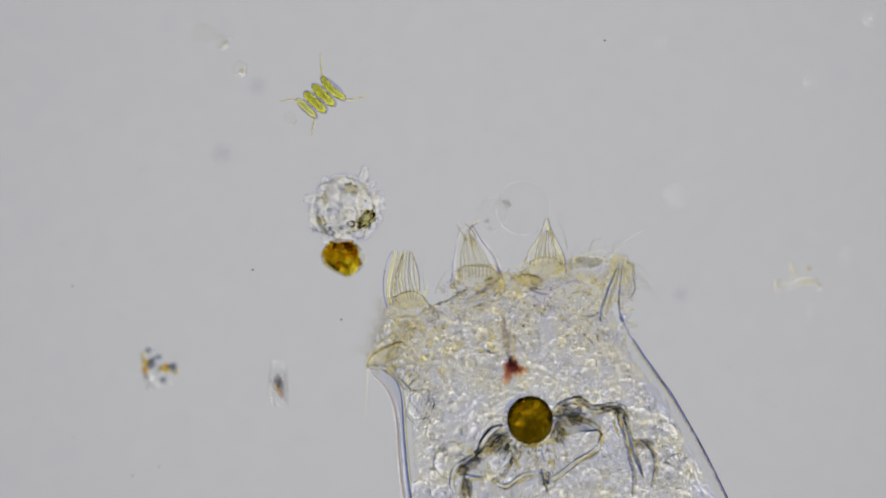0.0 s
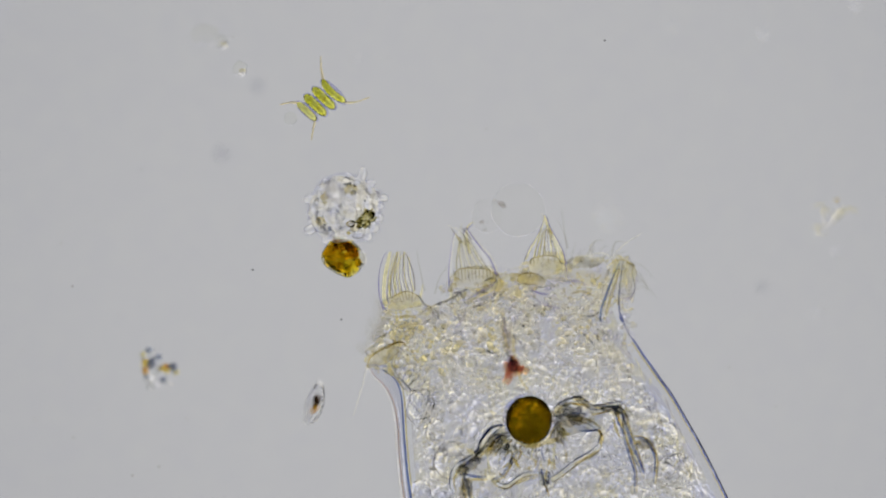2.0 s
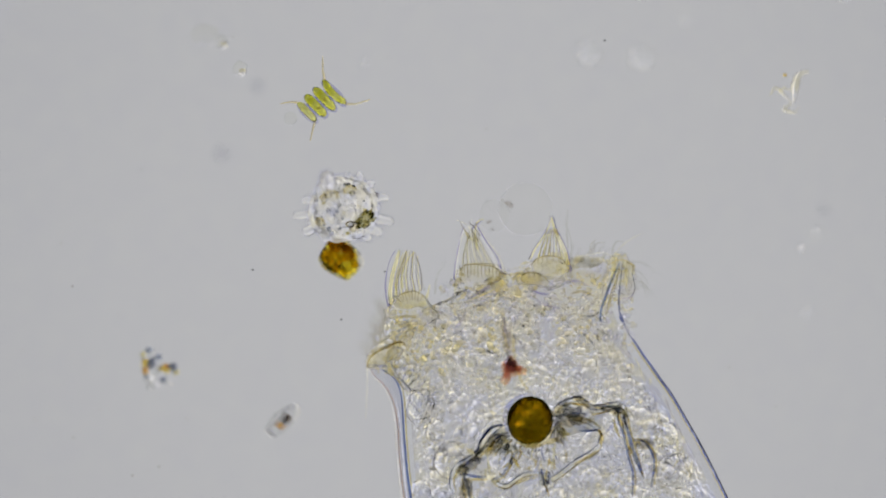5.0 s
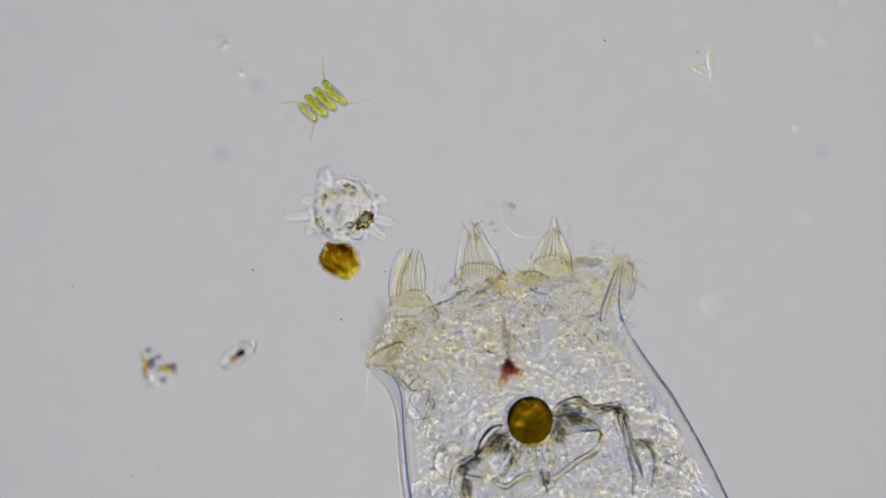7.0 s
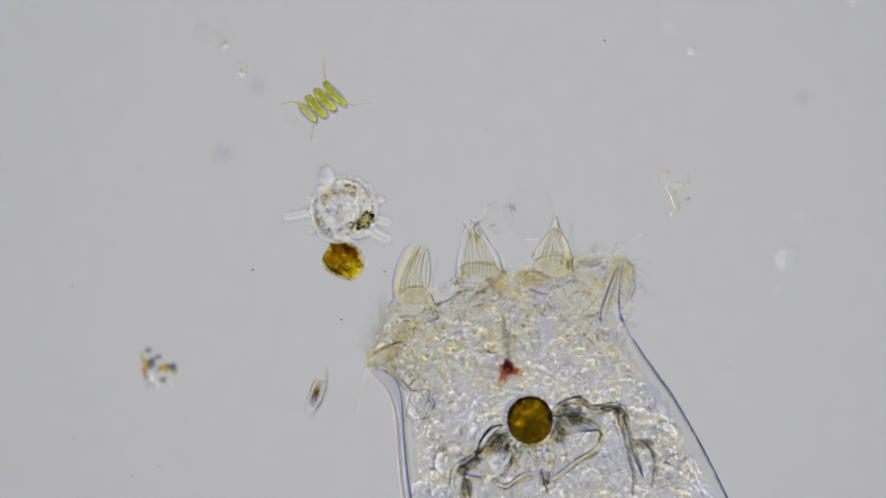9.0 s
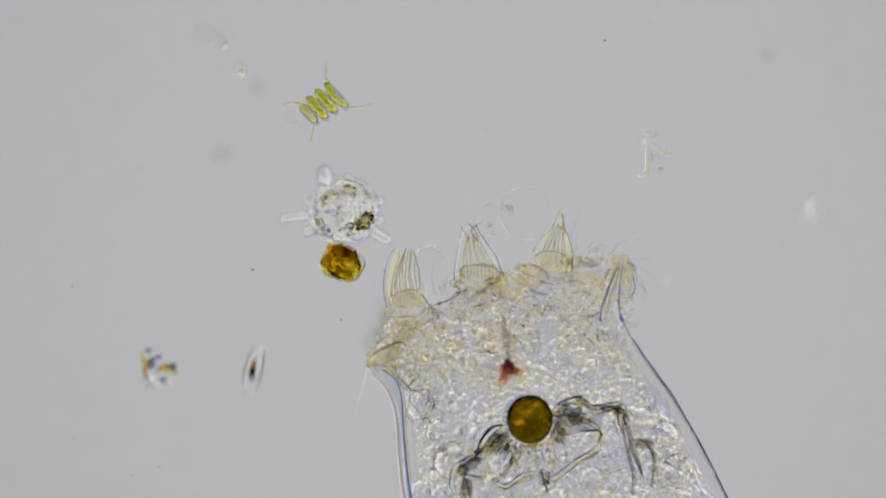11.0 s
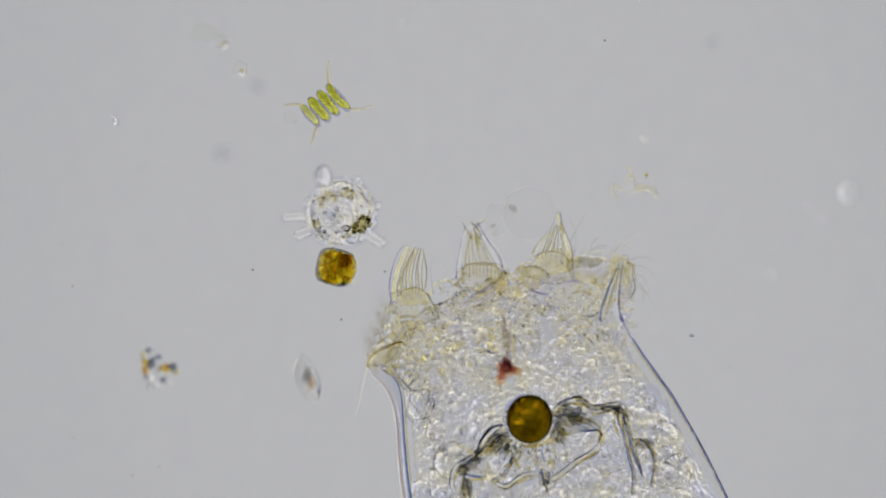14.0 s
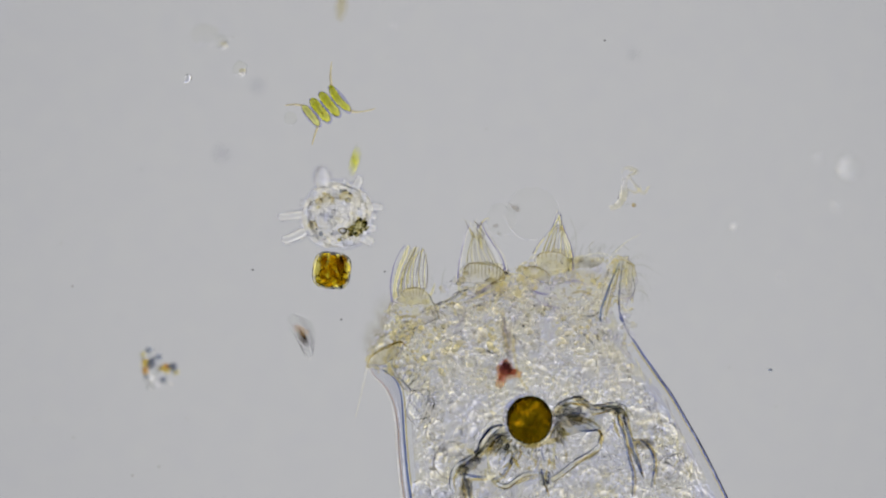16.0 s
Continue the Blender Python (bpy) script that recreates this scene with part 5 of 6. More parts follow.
bm = bmesh.new()
ball(bm, (0, 0, 0), (10 * STEP, 6.5 * STEP, 6 * STEP), 3, 0.4, 2.0)
part("plastid", bm, M_PLASTID, diatom, "dark brown plastid", (5 * STEP, -2 * STEP, 0))
bm = bmesh.new()
ball(bm, (0, 0, 0), (8 * STEP, 6 * STEP, 5 * STEP), 3, 0.3, 4.0)
part("oil_droplet", bm, M_AMBER, diatom, "orange oil droplet", (-9 * STEP, -3 * STEP, 0))

# ---- drifting and resting small things ----
debris = thing("debris_flake", "small loose clump of orange, yellow and dark debris", "debris", spot(278, 650, -0.6))
for du, dv, ru, rv, mat in ((-14, -30, 7, 6, M_BLUEGREY), (-25, -22, 5, 5, M_YELLOW), (-21, -8, 7, 9, M_ORANGE), (-22, 6, 6, 8, M_AMBER), (-10, -6, 8, 10, M_SLATE), (2, -17, 7, 6, M_BLUEGREY), (14, 3, 9, 7, M_ORANGE), (17, -2, 5, 5, M_AMBER),
                            (27, 0, 9, 7, M_SLATE), (11, 22, 7, 6, M_BLUEGREY), (-9, 32, 11, 7, M_DEBRIS), (3, 10, 8, 7, M_DEBRIS), (-14, 20, 8, 6, M_DEBRIS), (34, 10, 6, 4, M_YELLOW), (22, 30, 6, 6, M_DEBRIS), (-20, 16, 4, 4, M_BLUEGREY), (6, 2, 4, 5, M_YELLOW)):
    bm = bmesh.new()
    ball(bm, (0, 0, 0), (ru * STEP, rv * STEP, 7 * STEP), 2, 0.6, du, 2.5)
    part("fragment", bm, mat, debris, "", (du * STEP, -dv * STEP, 0))

strandy = thing("debris_strand", "curled transparent shred of drifting debris", "debris", spot(1410, 506, -0.1))
for pts, r in ((((16, -36), (2, -28), (-2, -6), (2, 14), (-2, 30)), 7.5), (((-2, 26), (-20, 12), (-36, 4), (-42, 20)), 3.5), (((-2, 28), (-14, 38), (6, 40), (12, 28)), 4), (((-6, 4), (-22, 2), (-28, 14)), 2.5)):
    bm = bmesh.new()
    tube(bm, [(a * STEP, -b * STEP, 0) for a, b in pts], r * 0.5 * STEP, 1 * STEP, 16, 10, r * STEP, 0.55)
    part("shred", bm, M_SHRED, strandy)
for k in range(6):
    bm = bmesh.new()
    ball(bm, (0, 0, 0), rng.uniform(1.5, 3.0) * STEP, 2, 0.4, k)
    part("crumb", bm, M_DEBRIS, strandy, "", (rng.uniform(-24, 20) * STEP, rng.uniform(-24, 24) * STEP, 0))
bm = bmesh.new()
ball(bm, (0, 0, 0), (3.6 * STEP, 2.8 * STEP, 2 * STEP), 3, 0.5, 3)
part("orange_grain", bm, M_ORANGE, strandy, "small orange-brown grain", (-24 * STEP, 21 * STEP, 0.02))


def droplet(label, u, v, z, r, mat, name="drifting_droplet"):
    ob = thing(name, label, "droplet", spot(u, v, z), "drifting droplets")
    bm = bmesh.new()
    ball(bm, (0, 0, 0), (r * STEP, r * STEP, r * STEP * 0.8), 3, 0.05, u)
    part("droplet_body", bm, mat, ob)
    return ob


drop_pale = droplet("large pale out-of-focus droplet drifting in the water", 1000, 150, -1.3, 22, M_PALE)
drop_swirl = droplet("large pale out-of-focus droplet drifting in the water", 1197, 347, -1.3, 22, M_PALE)
drop_dark = droplet("small grey out-of-focus droplet drifting in the water", 1225, 522, -1.3, 11, M_SMOKE)
drop_small = droplet("small bright droplet drifting in the water", 1000, 620, -0.6, 7, M_GLINT)
drop_follow = droplet("small pale droplet trailing a larger one", 1000, 640, -1.2, 10, M_PALE)
drop_upper = droplet("faint pale droplet drifting in the water", 1434, 145, -1.2, 11, M_PALE)
drop_second = droplet("faint pale droplet drifting in the water", 1640, 300, -1.2, 10, M_PALE)
strays = [droplet("faint pale droplet floating in the water", u, v, z, r, M_PALE) for u, v, z, r in
          ((1170, 72, -1.4, 9), (1440, 565, -1.4, 10), (1500, 440, -1.4, 9), (1540, 30, -1.4, 11), (640, 122, -1.2, 7))]

bright = thing("bright_particle", "tiny glassy particle drifting in the water", "particle", spot(-60, 170, 0.0))
bm = bmesh.new()
ball(bm, (0, 0, 0), (9 * STEP, 6 * STEP, 6 * STEP), 3, 0.3, 1)
part("grain", bm, M_DROP, bright)
darkspeck = thing("dark_particle", "tiny dark particle drifting in the water", "particle", spot(1080, 480, 0.0))
bm = bmesh.new()
ball(bm, (0, 0, 0), (4 * STEP, 3 * STEP, 3 * STEP), 2, 0.4, 1)
part("grain", bm, M_BLUEGREY, darkspeck)
greenling = thing("green_cell", "single small yellow-green algal cell swimming in", "green alga", spot(760, -120, 0.05))
bm = bmesh.new()
ball(bm, (0, 0, 0), (8 * STEP, 17 * STEP, 8 * STEP), 3, 0.1, 1)
part("cell_body", bm, M_GREEN, greenling)
yellowish = thing("yellow_cell", "elongated pale yellow cell drifting in", "alga", spot(602, -60, -0.9))
bm = bmesh.new()
ball(bm, (0, 0, 0), (9 * STEP, 26 * STEP, 9 * STEP), 3, 0.2, 1, 2.0, -6)
part("cell_body", bm, M_STRAW, yellowish)

ringlet = thing("clear_vesicle", "thin round clear vesicle with a few yellow grains", "vesicle", spot(640, -90, 0.1))
bm = bmesh.new()
ball(bm, (0, 0, 0), (25 * STEP, 24 * STEP, 18 * STEP), 4, 0.05, 3)
part("vesicle_skin", bm, M_BUBBLE, ringlet)
for du, dv in ((-8, -21), (0, -23), (9, -21), (17, -15), (-16, -16)):
    bm = bmesh.new()
    ball(bm, (0, 0, 0), (5 * STEP, 3 * STEP, 3 * STEP), 2, 0.4, du)
    part("grain", bm, M_CROWN, ringlet, "", (du * STEP, -dv * STEP, 0.03))

for u, v, ru, rv, z, mat in ((362, 62, 26, 18, -0.7, M_GHOST), (392, 74, 12, 12, -0.6, M_GHOST), (425, 122, 13, 14, -0.15, M_GHOST), (455, 152, 14, 13, -1.4, M_SMOKE),
                             (393, 271, 15, 14, -1.4, M_SMOKE), (514, 210, 12, 12, -0.1, M_GHOST)):
    ob = thing("faint_vesicle", "faint clear empty vesicle lying near the slide", "vesicle", spot(u, v, z), "faint vesicles")
    bm = bmesh.new()
    ball(bm, (0, 0, 0), (ru * STEP, rv * STEP, 10 * STEP), 3, 0.2, u)
    part("vesicle_skin", bm, mat, ob)
    if u in (392, 425):
        bm = bmesh.new()
        ball(bm, (0, 0, 0), (6 * STEP, 5 * STEP, 4 * STEP), 3, 0.5, u)
        part("grain", bm, M_CROWN, ob, "pale yellow grain", (4 * STEP, -5 * STEP, 0.01))

for u, v, r, z in ((1070, 72, 2.2, 0), (447, 478, 2.2, 0), (604, 566, 2.2, 0), (681, 481, 2.2, 0), (108, 431, 2.4, -0.3), (128, 507, 2.4, -0.3), (413, 66, 1.6, 0), (686, 101, 1.6, 0), (860, 229, 1.6, 0), (1373, 720, 1.6, 0), (235, 842, 3, -0.3), (40, 620, 1.6, 0),
                   (62, 742, 2.2, -0.3), (130, 775, 2.6, -0.3), (176, 726, 2.0, -0.3), (282, 826, 2.4, -0.3), (92, 846, 2.0, -0.3), (210, 560, 1.8, -0.3), (330, 740, 2.0, -0.3), (58, 330, 2.0, -0.3),
                   (170, 392, 1.8, -0.3), (250, 300, 1.8, -0.3), (1290, 650, 1.8, -0.3), (1450, 790, 2.0, -0.3), (1340, 560, 1.6, -0.3)):
    bm = bmesh.new()
    ball(bm, (0, 0, 0), (r * STEP, r * 0.9 * STEP, r * 0.6 * STEP), 2, 0.3, u)
    tagged(part("dust_speck", bm, M_SPECK if z == 0 and r > 2 else M_FAINT, None, "", spot(u, v, z)), "tiny dark grain of dust in the field", "dust", "dust specks")


# ---- what moves ----
TUMBLE = [  # seconds, place in the field, turn in the plane, lean out of it
    (0.0, 493, 682, 88, 0), (0.1, 470, 627, 60, 0), (0.2, 494, 576, 40, 0), (0.3, 556, 566, -40, 25), (0.4, 538, 666, 50, 45), (0.5, 491, 648, -60, 60),
    (0.6, 494, 601, 0, 60), (0.7, 544, 586, -55, 35), (0.8, 552, 669, -45, 40), (0.9, 524, 713, -80, 10), (1.0, 480, 699, 88, 0), (1.1, 455, 669, 78, 0),
    (1.2, 445, 629, 60, 0), (1.3, 460, 591, 40, 0), (1.4, 539, 569, -18, 0), (1.5, 550, 692, 30, 10), (1.6, 487, 686, -35, 20), (1.7, 476, 637, -60, 15),
    (1.8, 512, 595, 65, 20), (1.9, 566, 661, -68, 0), (2.0, 557, 714, 75, 0), (2.1, 521, 722, 55, 0), (2.2, 486, 702, 45, 0), (2.3, 467, 666, 30, 0),
    (2.4, 470, 625, 10, 0), (2.5, 486, 596, 0, 0), (2.6, 521, 579, -30, 0), (2.7, 572, 651, 85, 0), (2.8, 551, 725, -12, 10), (2.9, 518, 727, -42, 0),
    (3.0, 488, 707, -60, 0), (3.1, 464, 670, 88, 0), (3.2, 460, 633, 60, 0), (3.3, 476, 599, 30, 0), (3.4, 520, 580, -22, 0), (3.5, 575, 685, 90, 0),
    (3.6, 573, 752, -20, 20), (3.7, 537, 768, 80, 30), (3.8, 516, 770, 80, 30), (3.9, 485, 760, 45, 20), (4.0, 457, 741, 25, 15), (4.1, 435, 722, 20, 5),
    (4.2, 417, 695, 5, 5), (4.4, 436, 625, 60, 0), (4.5, 466, 586, 30, 0), (4.6, 513, 566, -20, 0), (4.7, 573, 655, 90, 0), (4.8, 573, 732, 20, 20),
    (4.9, 537, 756, 70, 20), (5.0, 501, 744, 45, 10), (5.1, 466, 714, 40, 5), (5.2, 442, 679, 70, 0), (5.3, 442, 631, 60, 0), (5.4, 466, 589, 30, 0),
    (5.5, 519, 566, -20, 0), (5.6, 567, 631, -80, 0), (5.7, 567, 708, -30, 0), (5.8, 531, 732, -40, 10), (5.9, 483, 720, -60, 10), (6.0, 445, 679, 88, 0),
    (6.1, 445, 607, 60, 0), (6.2, 483, 548, 20, 10), (6.3, 532, 529, -55, 15), (6.4, 564, 552, 70, 25), (6.5, 566, 686, -60, 10), (6.6, 533, 719, 85, 30),
    (6.7, 491, 716, 70, 30), (6.8, 457, 697, 60, 25), (6.9, 436, 664, 48, 25), (7.0, 420, 627, 33, 15), (7.1, 419, 595, 22, 15), (7.2, 433, 561, 15, 10),
    (7.3, 470, 532, -8, 10), (7.4, 524, 530, -35, 10), (7.5, 560, 627, 83, 0), (7.6, 516, 688, -62, 20), (7.7, 479, 660, 80, 25), (7.8, 462, 618, 55, 30),
    (7.9, 485, 574, 10, 25), (8.0, 541, 576, -60, 15), (8.1, 550, 672, 40, 45), (8.2, 507, 681, -80, 45), (8.3, 469, 666, 60, 35), (8.4, 446, 633, 45, 25),
    (8.5, 441, 600, 25, 40), (8.6, 446, 566, 5, 40), (8.7, 471, 539, -50, 40), (8.8, 513, 527, 60, 60), (8.9, 575, 586, -50, 10), (9.0, 562, 697, 72, 0),
    (9.1, 514, 723, 65, 10), (9.2, 471, 722, 70, 5), (9.3, 445, 691, 72, 0), (9.4, 436, 643, 60, 0), (9.5, 448, 595, 35, 0), (9.6, 495, 560, 0, 0),
    (9.7, 561, 589, -60, 0), (9.8, 573, 667, -85, 0), (9.9, 549, 720, -60, 10), (10.0, 501, 720, -60, 10), (10.1, 460, 697, -80, 10), (10.2, 442, 649, 75, 10),
    (10.3, 448, 601, 45, 10), (10.4, 483, 566, 15, 10), (10.5, 549, 571, -40, 10), (10.6, 576, 643, -80, 10), (10.7, 555, 714, -60, 10), (10.8, 513, 726, -60, 20),
    (10.9, 471, 702, -80, 10), (11.0, 448, 655, 75, 10), (11.1, 454, 601, 50, 10), (11.2, 501, 571, -30, 0), (11.3, 538, 592, -82, 0), (11.4, 533, 650, -70, 40),
    (11.5, 498, 680, 65, 25), (11.6, 466, 677, 62, 15), (11.7, 444, 658, 48, 10), (11.8, 437, 629, 35, 10), (11.9, 443, 593, 18, 5), (12.0, 486, 560, -10, 15),
    (12.1, 555, 571, -50, 15), (12.2, 527, 643, 45, 35), (12.3, 496, 629, 50, 55), (12.4, 494, 595, 60, 40), (12.5, 523, 581, -5, 5), (12.6, 556, 606, 85, 10),
    (12.7, 521, 660, 25, 20), (12.8, 492, 650, -45, 15), (12.9, 477, 627, 80, 15), (13.0, 481, 595, 58, 10), (13.1, 505, 577, 20, 10), (13.2, 555, 588, -55, 25),
    (13.3, 536, 632, 45, 10), (13.4, 521, 626, -38, 10), (13.5, 517, 623, 85, 0), (13.6, 526, 629, 18, 15), (13.7, 520, 629, -55, 5), (13.8, 524, 577, -85, 10),
    (13.9, 555, 613, 62, 5), (14.0, 544, 672, -60, 15), (14.1, 518, 717, -62, 5), (14.2, 474, 710, -65, 10), (14.3, 437, 663, 83, 0), (14.4, 427, 627, 65, 0),
    (14.5, 444, 586, 38, 0), (14.6, 502, 563, -5, 10), (14.7, 552, 636, 75, 5), (14.8, 521, 681, 0, 30), (14.9, 480, 688, -65, 10), (15.0, 452, 660, 82, 0),
    (15.1, 437, 617, 58, 5), (15.2, 457, 573, 15, 0), (15.3, 509, 555, -20, 0), (15.4, 547, 665, 50, 0), (15.5, 504, 697, -30, 0), (15.6, 464, 670, -62, 0),
    (15.7, 446, 632, 82, 0), (15.8, 454, 588, 50, 0), (15.9, 490, 564, 5, 0), (16.0, 538, 594, -85, 0),
]

ROLL = ((0, 80), (0.5, 30), (1.0, 85), (1.4, 40), (1.9, 0), (2.1, 30), (2.3, 80), (2.6, 85), (2.8, 15), (3.2, 0), (3.5, 70), (4.2, 80), (4.6, 10), (5.6, 0), (6.3, 40), (6.7, 75), (7.1, 20), (7.4, 0), (8.0, 30), (8.3, 80), (8.6, 60),
        (9.0, 10), (10.2, 0), (11.0, 50), (11.3, 75), (11.8, 50), (12.4, 15), (13.0, 20), (13.5, 60), (14.0, 30), (14.5, 10), (16, 0))  # seconds, roll about the long axis


def motions():
    rows, last = [], None
    for k, (t, u, v, turn, lean) in enumerate(TUMBLE):
        while last is not None and turn - last > 80:
            turn -= 180
        while last is not None and turn - last < -100:
            turn += 180
        turn = last + max(-80, min(80, turn - last)) if last is not None else turn
        last = turn
        roll = float(np.interp(t, [k[0] for k in ROLL], [k[1] for k in ROLL]))
        rows.append((t, Matrix.Translation(spot(u, v, 0.05)) @ pose(0, 0, 0, 0, 0, turn) @ pose(0, 0, 0, 0, lean, 0) @ pose(0, 0, 0, roll, 0, 0)))
    walk(diatom, rows)

    walk(colony, [(t, Matrix.Translation(spot(u, v)) @ pose(0, 0, 0, rx, 0, turn)) for t, u, v, turn, rx in
                  ((0, 567, 172, 2, 12), (1.5, 567, 176, 2, 12), (2.8, 568, 178, 1, 4), (3.5, 568, 178, 0, 0), (7, 569, 178, 0, 0), (9, 570, 180, -1, 0), (12.5, 573, 183, -3, 0), (14.5, 575, 185, -3, 0), (16, 577, 187, -5, 4))])
    walk(amoeba, [(t, Matrix.Translation(spot(u, v)) @ pose(0, 0, 0, 0, 0, turn)) for t, u, v, turn in
                  ((0, 609, 370, 0), (4, 607, 370, 1), (7, 606, 372, 0), (9, 607, 372, 0), (12.5, 605, 375, 0), (14.5, 600, 378, -4), (16, 596, 381, -5))])
    walk(gold, [(t, Matrix.Translation(spot(u, v, z)) @ pose(0, 0, 0, 0, 0, turn) @ pose(0, 0, 0, 0, roll, 0)) for t, u, v, z, turn, roll in
                ((0, 608, 454, -0.25, -38, 0), (1, 608, 456, 0.0, -38, 2), (1.5, 609, 457, 0.0, -38, 2), (2.2, 608, 455, -0.2, -38, 0), (3.5, 606, 457, -0.3, -38, -4), (4.2, 605, 458, -0.3, -38, -6), (7, 603, 460, -0.28, -33, -8), (9, 610, 461, -0.2, -32, -4),
                 (11.5, 606, 466, -0.05, -26, 20), (12.5, 607, 467, 0.0, -24, 34), (13.5, 600, 471, 0.03, -16, 60), (14.5, 593, 476, 0.03, -10, 84), (16, 587, 479, 0.03, -8, 92))])
    for ob, deg, r, z, reach in pods:
        a = radians(deg)
        walk(ob, [(t, Matrix.Translation(((57 + d) * STEP * math.cos(a), (57 + d) * STEP * math.sin(a), z)) @ pose(0, 0, 0, 0, 0, deg + 4 * math.sin(t + deg))) for t, d in reach])

    sway = ((0, 0, 0, 0), (0.8, -2, 1, 2), (1.5, -8, 2, 3), (2.5, -4, 0, 1), (3.5, -1, 0, -1), (6.3, 5, 0, -3), (7, 6, -2, -5), (8, 7, -3, -6), (9, 9, -8, -11), (11.3, -2, -2, -2), (12.5, 0, -2, -2), (13.5, 3, -5, -6), (14.5, 7, -6, -8), (16, 7, -6, -8))
    walk(lobe_a, [(t, Matrix.Translation(spot(728 + du, 550 + dv, 0.03)) @ pose(0, 0, 0, 0, 0, turn)) for t, du, dv, turn in sway])
    walk(lobe_b, [(t, Matrix.Translation(spot(845 + du, 500 + dv, 0.03)) @ pose(0, 0, 0, 0, 0, turn)) for t, du, dv, turn in
                  ((0, 0, 0, 0), (1.5, -6, 4, 3), (3.5, 0, 0, 0), (7, 5, -4, -2), (9, 6, -5, -2), (12.5, 2, 2, 0), (14.5, 9, -4, -2), (16, 10, -4, -3))])
    walk(lobe_c, [(t, Matrix.Translation(spot(970 + du, 482 + dv, 0.03)) @ pose(0, 0, 0, 0, 0, turn)) for t, du, dv, turn in
                  ((0, -4, 2, 0), (1.5, -4, -2, 2), (3.5, 0, 0, 0), (7, 6, -2, -2), (9, 8, -2, -2), (11.3, 6, -9, -9), (12.5, 4, -9, -8), (14.5, 8, -8, -6), (16, 8, -8, -6))])
    for ob, u, v, amp in ((lobe_d, 1040, 480, 3), (lobe_e, 1098, 494, 2), (lobe_f, 686, 618, 3), (lobe_g, 908, 506, 2)):
        walk(ob, [(t, Matrix.Translation(spot(u + amp * math.sin(t * 1.3 + u), v + amp * math.cos(t * 0.9 + u), 0.03))) for t in range(17)])
    for k, ob in enumerate(beating):
        p = ob.location.copy()
        walk(ob, [(i / 10, Matrix.Translation(p) @ pose(0, 0, 0, 0, 0, 26 * math.sin(i * 2.5 + k * 0.9))) for i in range(161)])
    walk(bristle, [(t, Matrix.Translation(spot(650, 648)) @ pose(0, 0, 0, 0, 0, turn)) for t, turn in
                   ((0, 3), (1, -6), (1.5, -14), (2.5, -4), (3.5, 4), (6.3, 3), (7.5, 3), (8.5, -8), (9, -8), (11.3, -10), (12.5, -28), (13, -22), (14, -8), (14.5, -3), (15, -10), (16, -8))])
    walk(bubble, [(t, Matrix.Translation(spot(u, v, 0.1))) for t, u, v in
                  ((0, 926, 371), (1.5, 914, 375), (2.5, 922, 372), (3.5, 926, 372), (7, 935, 376), (9, 936, 379), (11.3, 930, 380), (12.5, 926, 381), (14.5, 940, 380), (16, 942, 380))])

    creep = ((0, 8, -3), (1, 8, -3), (2.5, 10, -4), (4, 8, -4), (6.5, 3, -1), (8, 0, 0), (9, 0, 0), (12.5, 2, -1), (13.5, -2, -3), (15, -3, 0), (16, -3, 2))
    for ob, u, v, z in ((eyespot, 899, 656, 0.36), (fringe, 900, 658, 0.3)):
        walk(ob, [(t, Matrix.Translation(spot(u + du, v + dv, z))) for t, du, dv in creep])
    walk(food, [(t, Matrix.Translation(spot(938 + du, 744 + dv, 0.13)) @ pose(0, 0, 0, lean, 0, turn)) for t, du, dv, lean, turn in
                ((0, 0, 0, 0, 0), (0.8, -1, 0, 4, 2), (1.1, -2, 2, 32, 12), (1.6, -2, 1, 30, 10), (2.1, -2, 0, 8, 3), (4, 0, 1, 0, 0), (9, 0, 0, 0, 0), (13, -1, -2, 0, 0), (16, -1, 0, 0, 0))])
    hinge = Matrix.Translation(spot(1100, 720, 0.1))
    for ob in hooks:
        walk(ob, [(t, Matrix.Translation((du * STEP, -dv * STEP, 0)) @ hinge @ pose(0, 0, 0, 0, 0, turn) @ hinge.inverted()) for t, du, dv, turn in
                  ((0, 0, 0, 0), (0.8, 0, 0, 0), (1.1, -2, 0, 3), (1.6, -4, -4, 4), (2.2, -3, -4, 2), (4, 0, -1, 0), (9, 0, 0, 0), (13, -1, -2, 0), (16, 0, 0, 0))])

    def drift(ob, z, rows, spin=0.0):
        walk(ob, [(t, Matrix.Translation(spot(u, v, z)) @ pose(0, 0, 0, 0, 0, spin * t)) for t, u, v in rows])

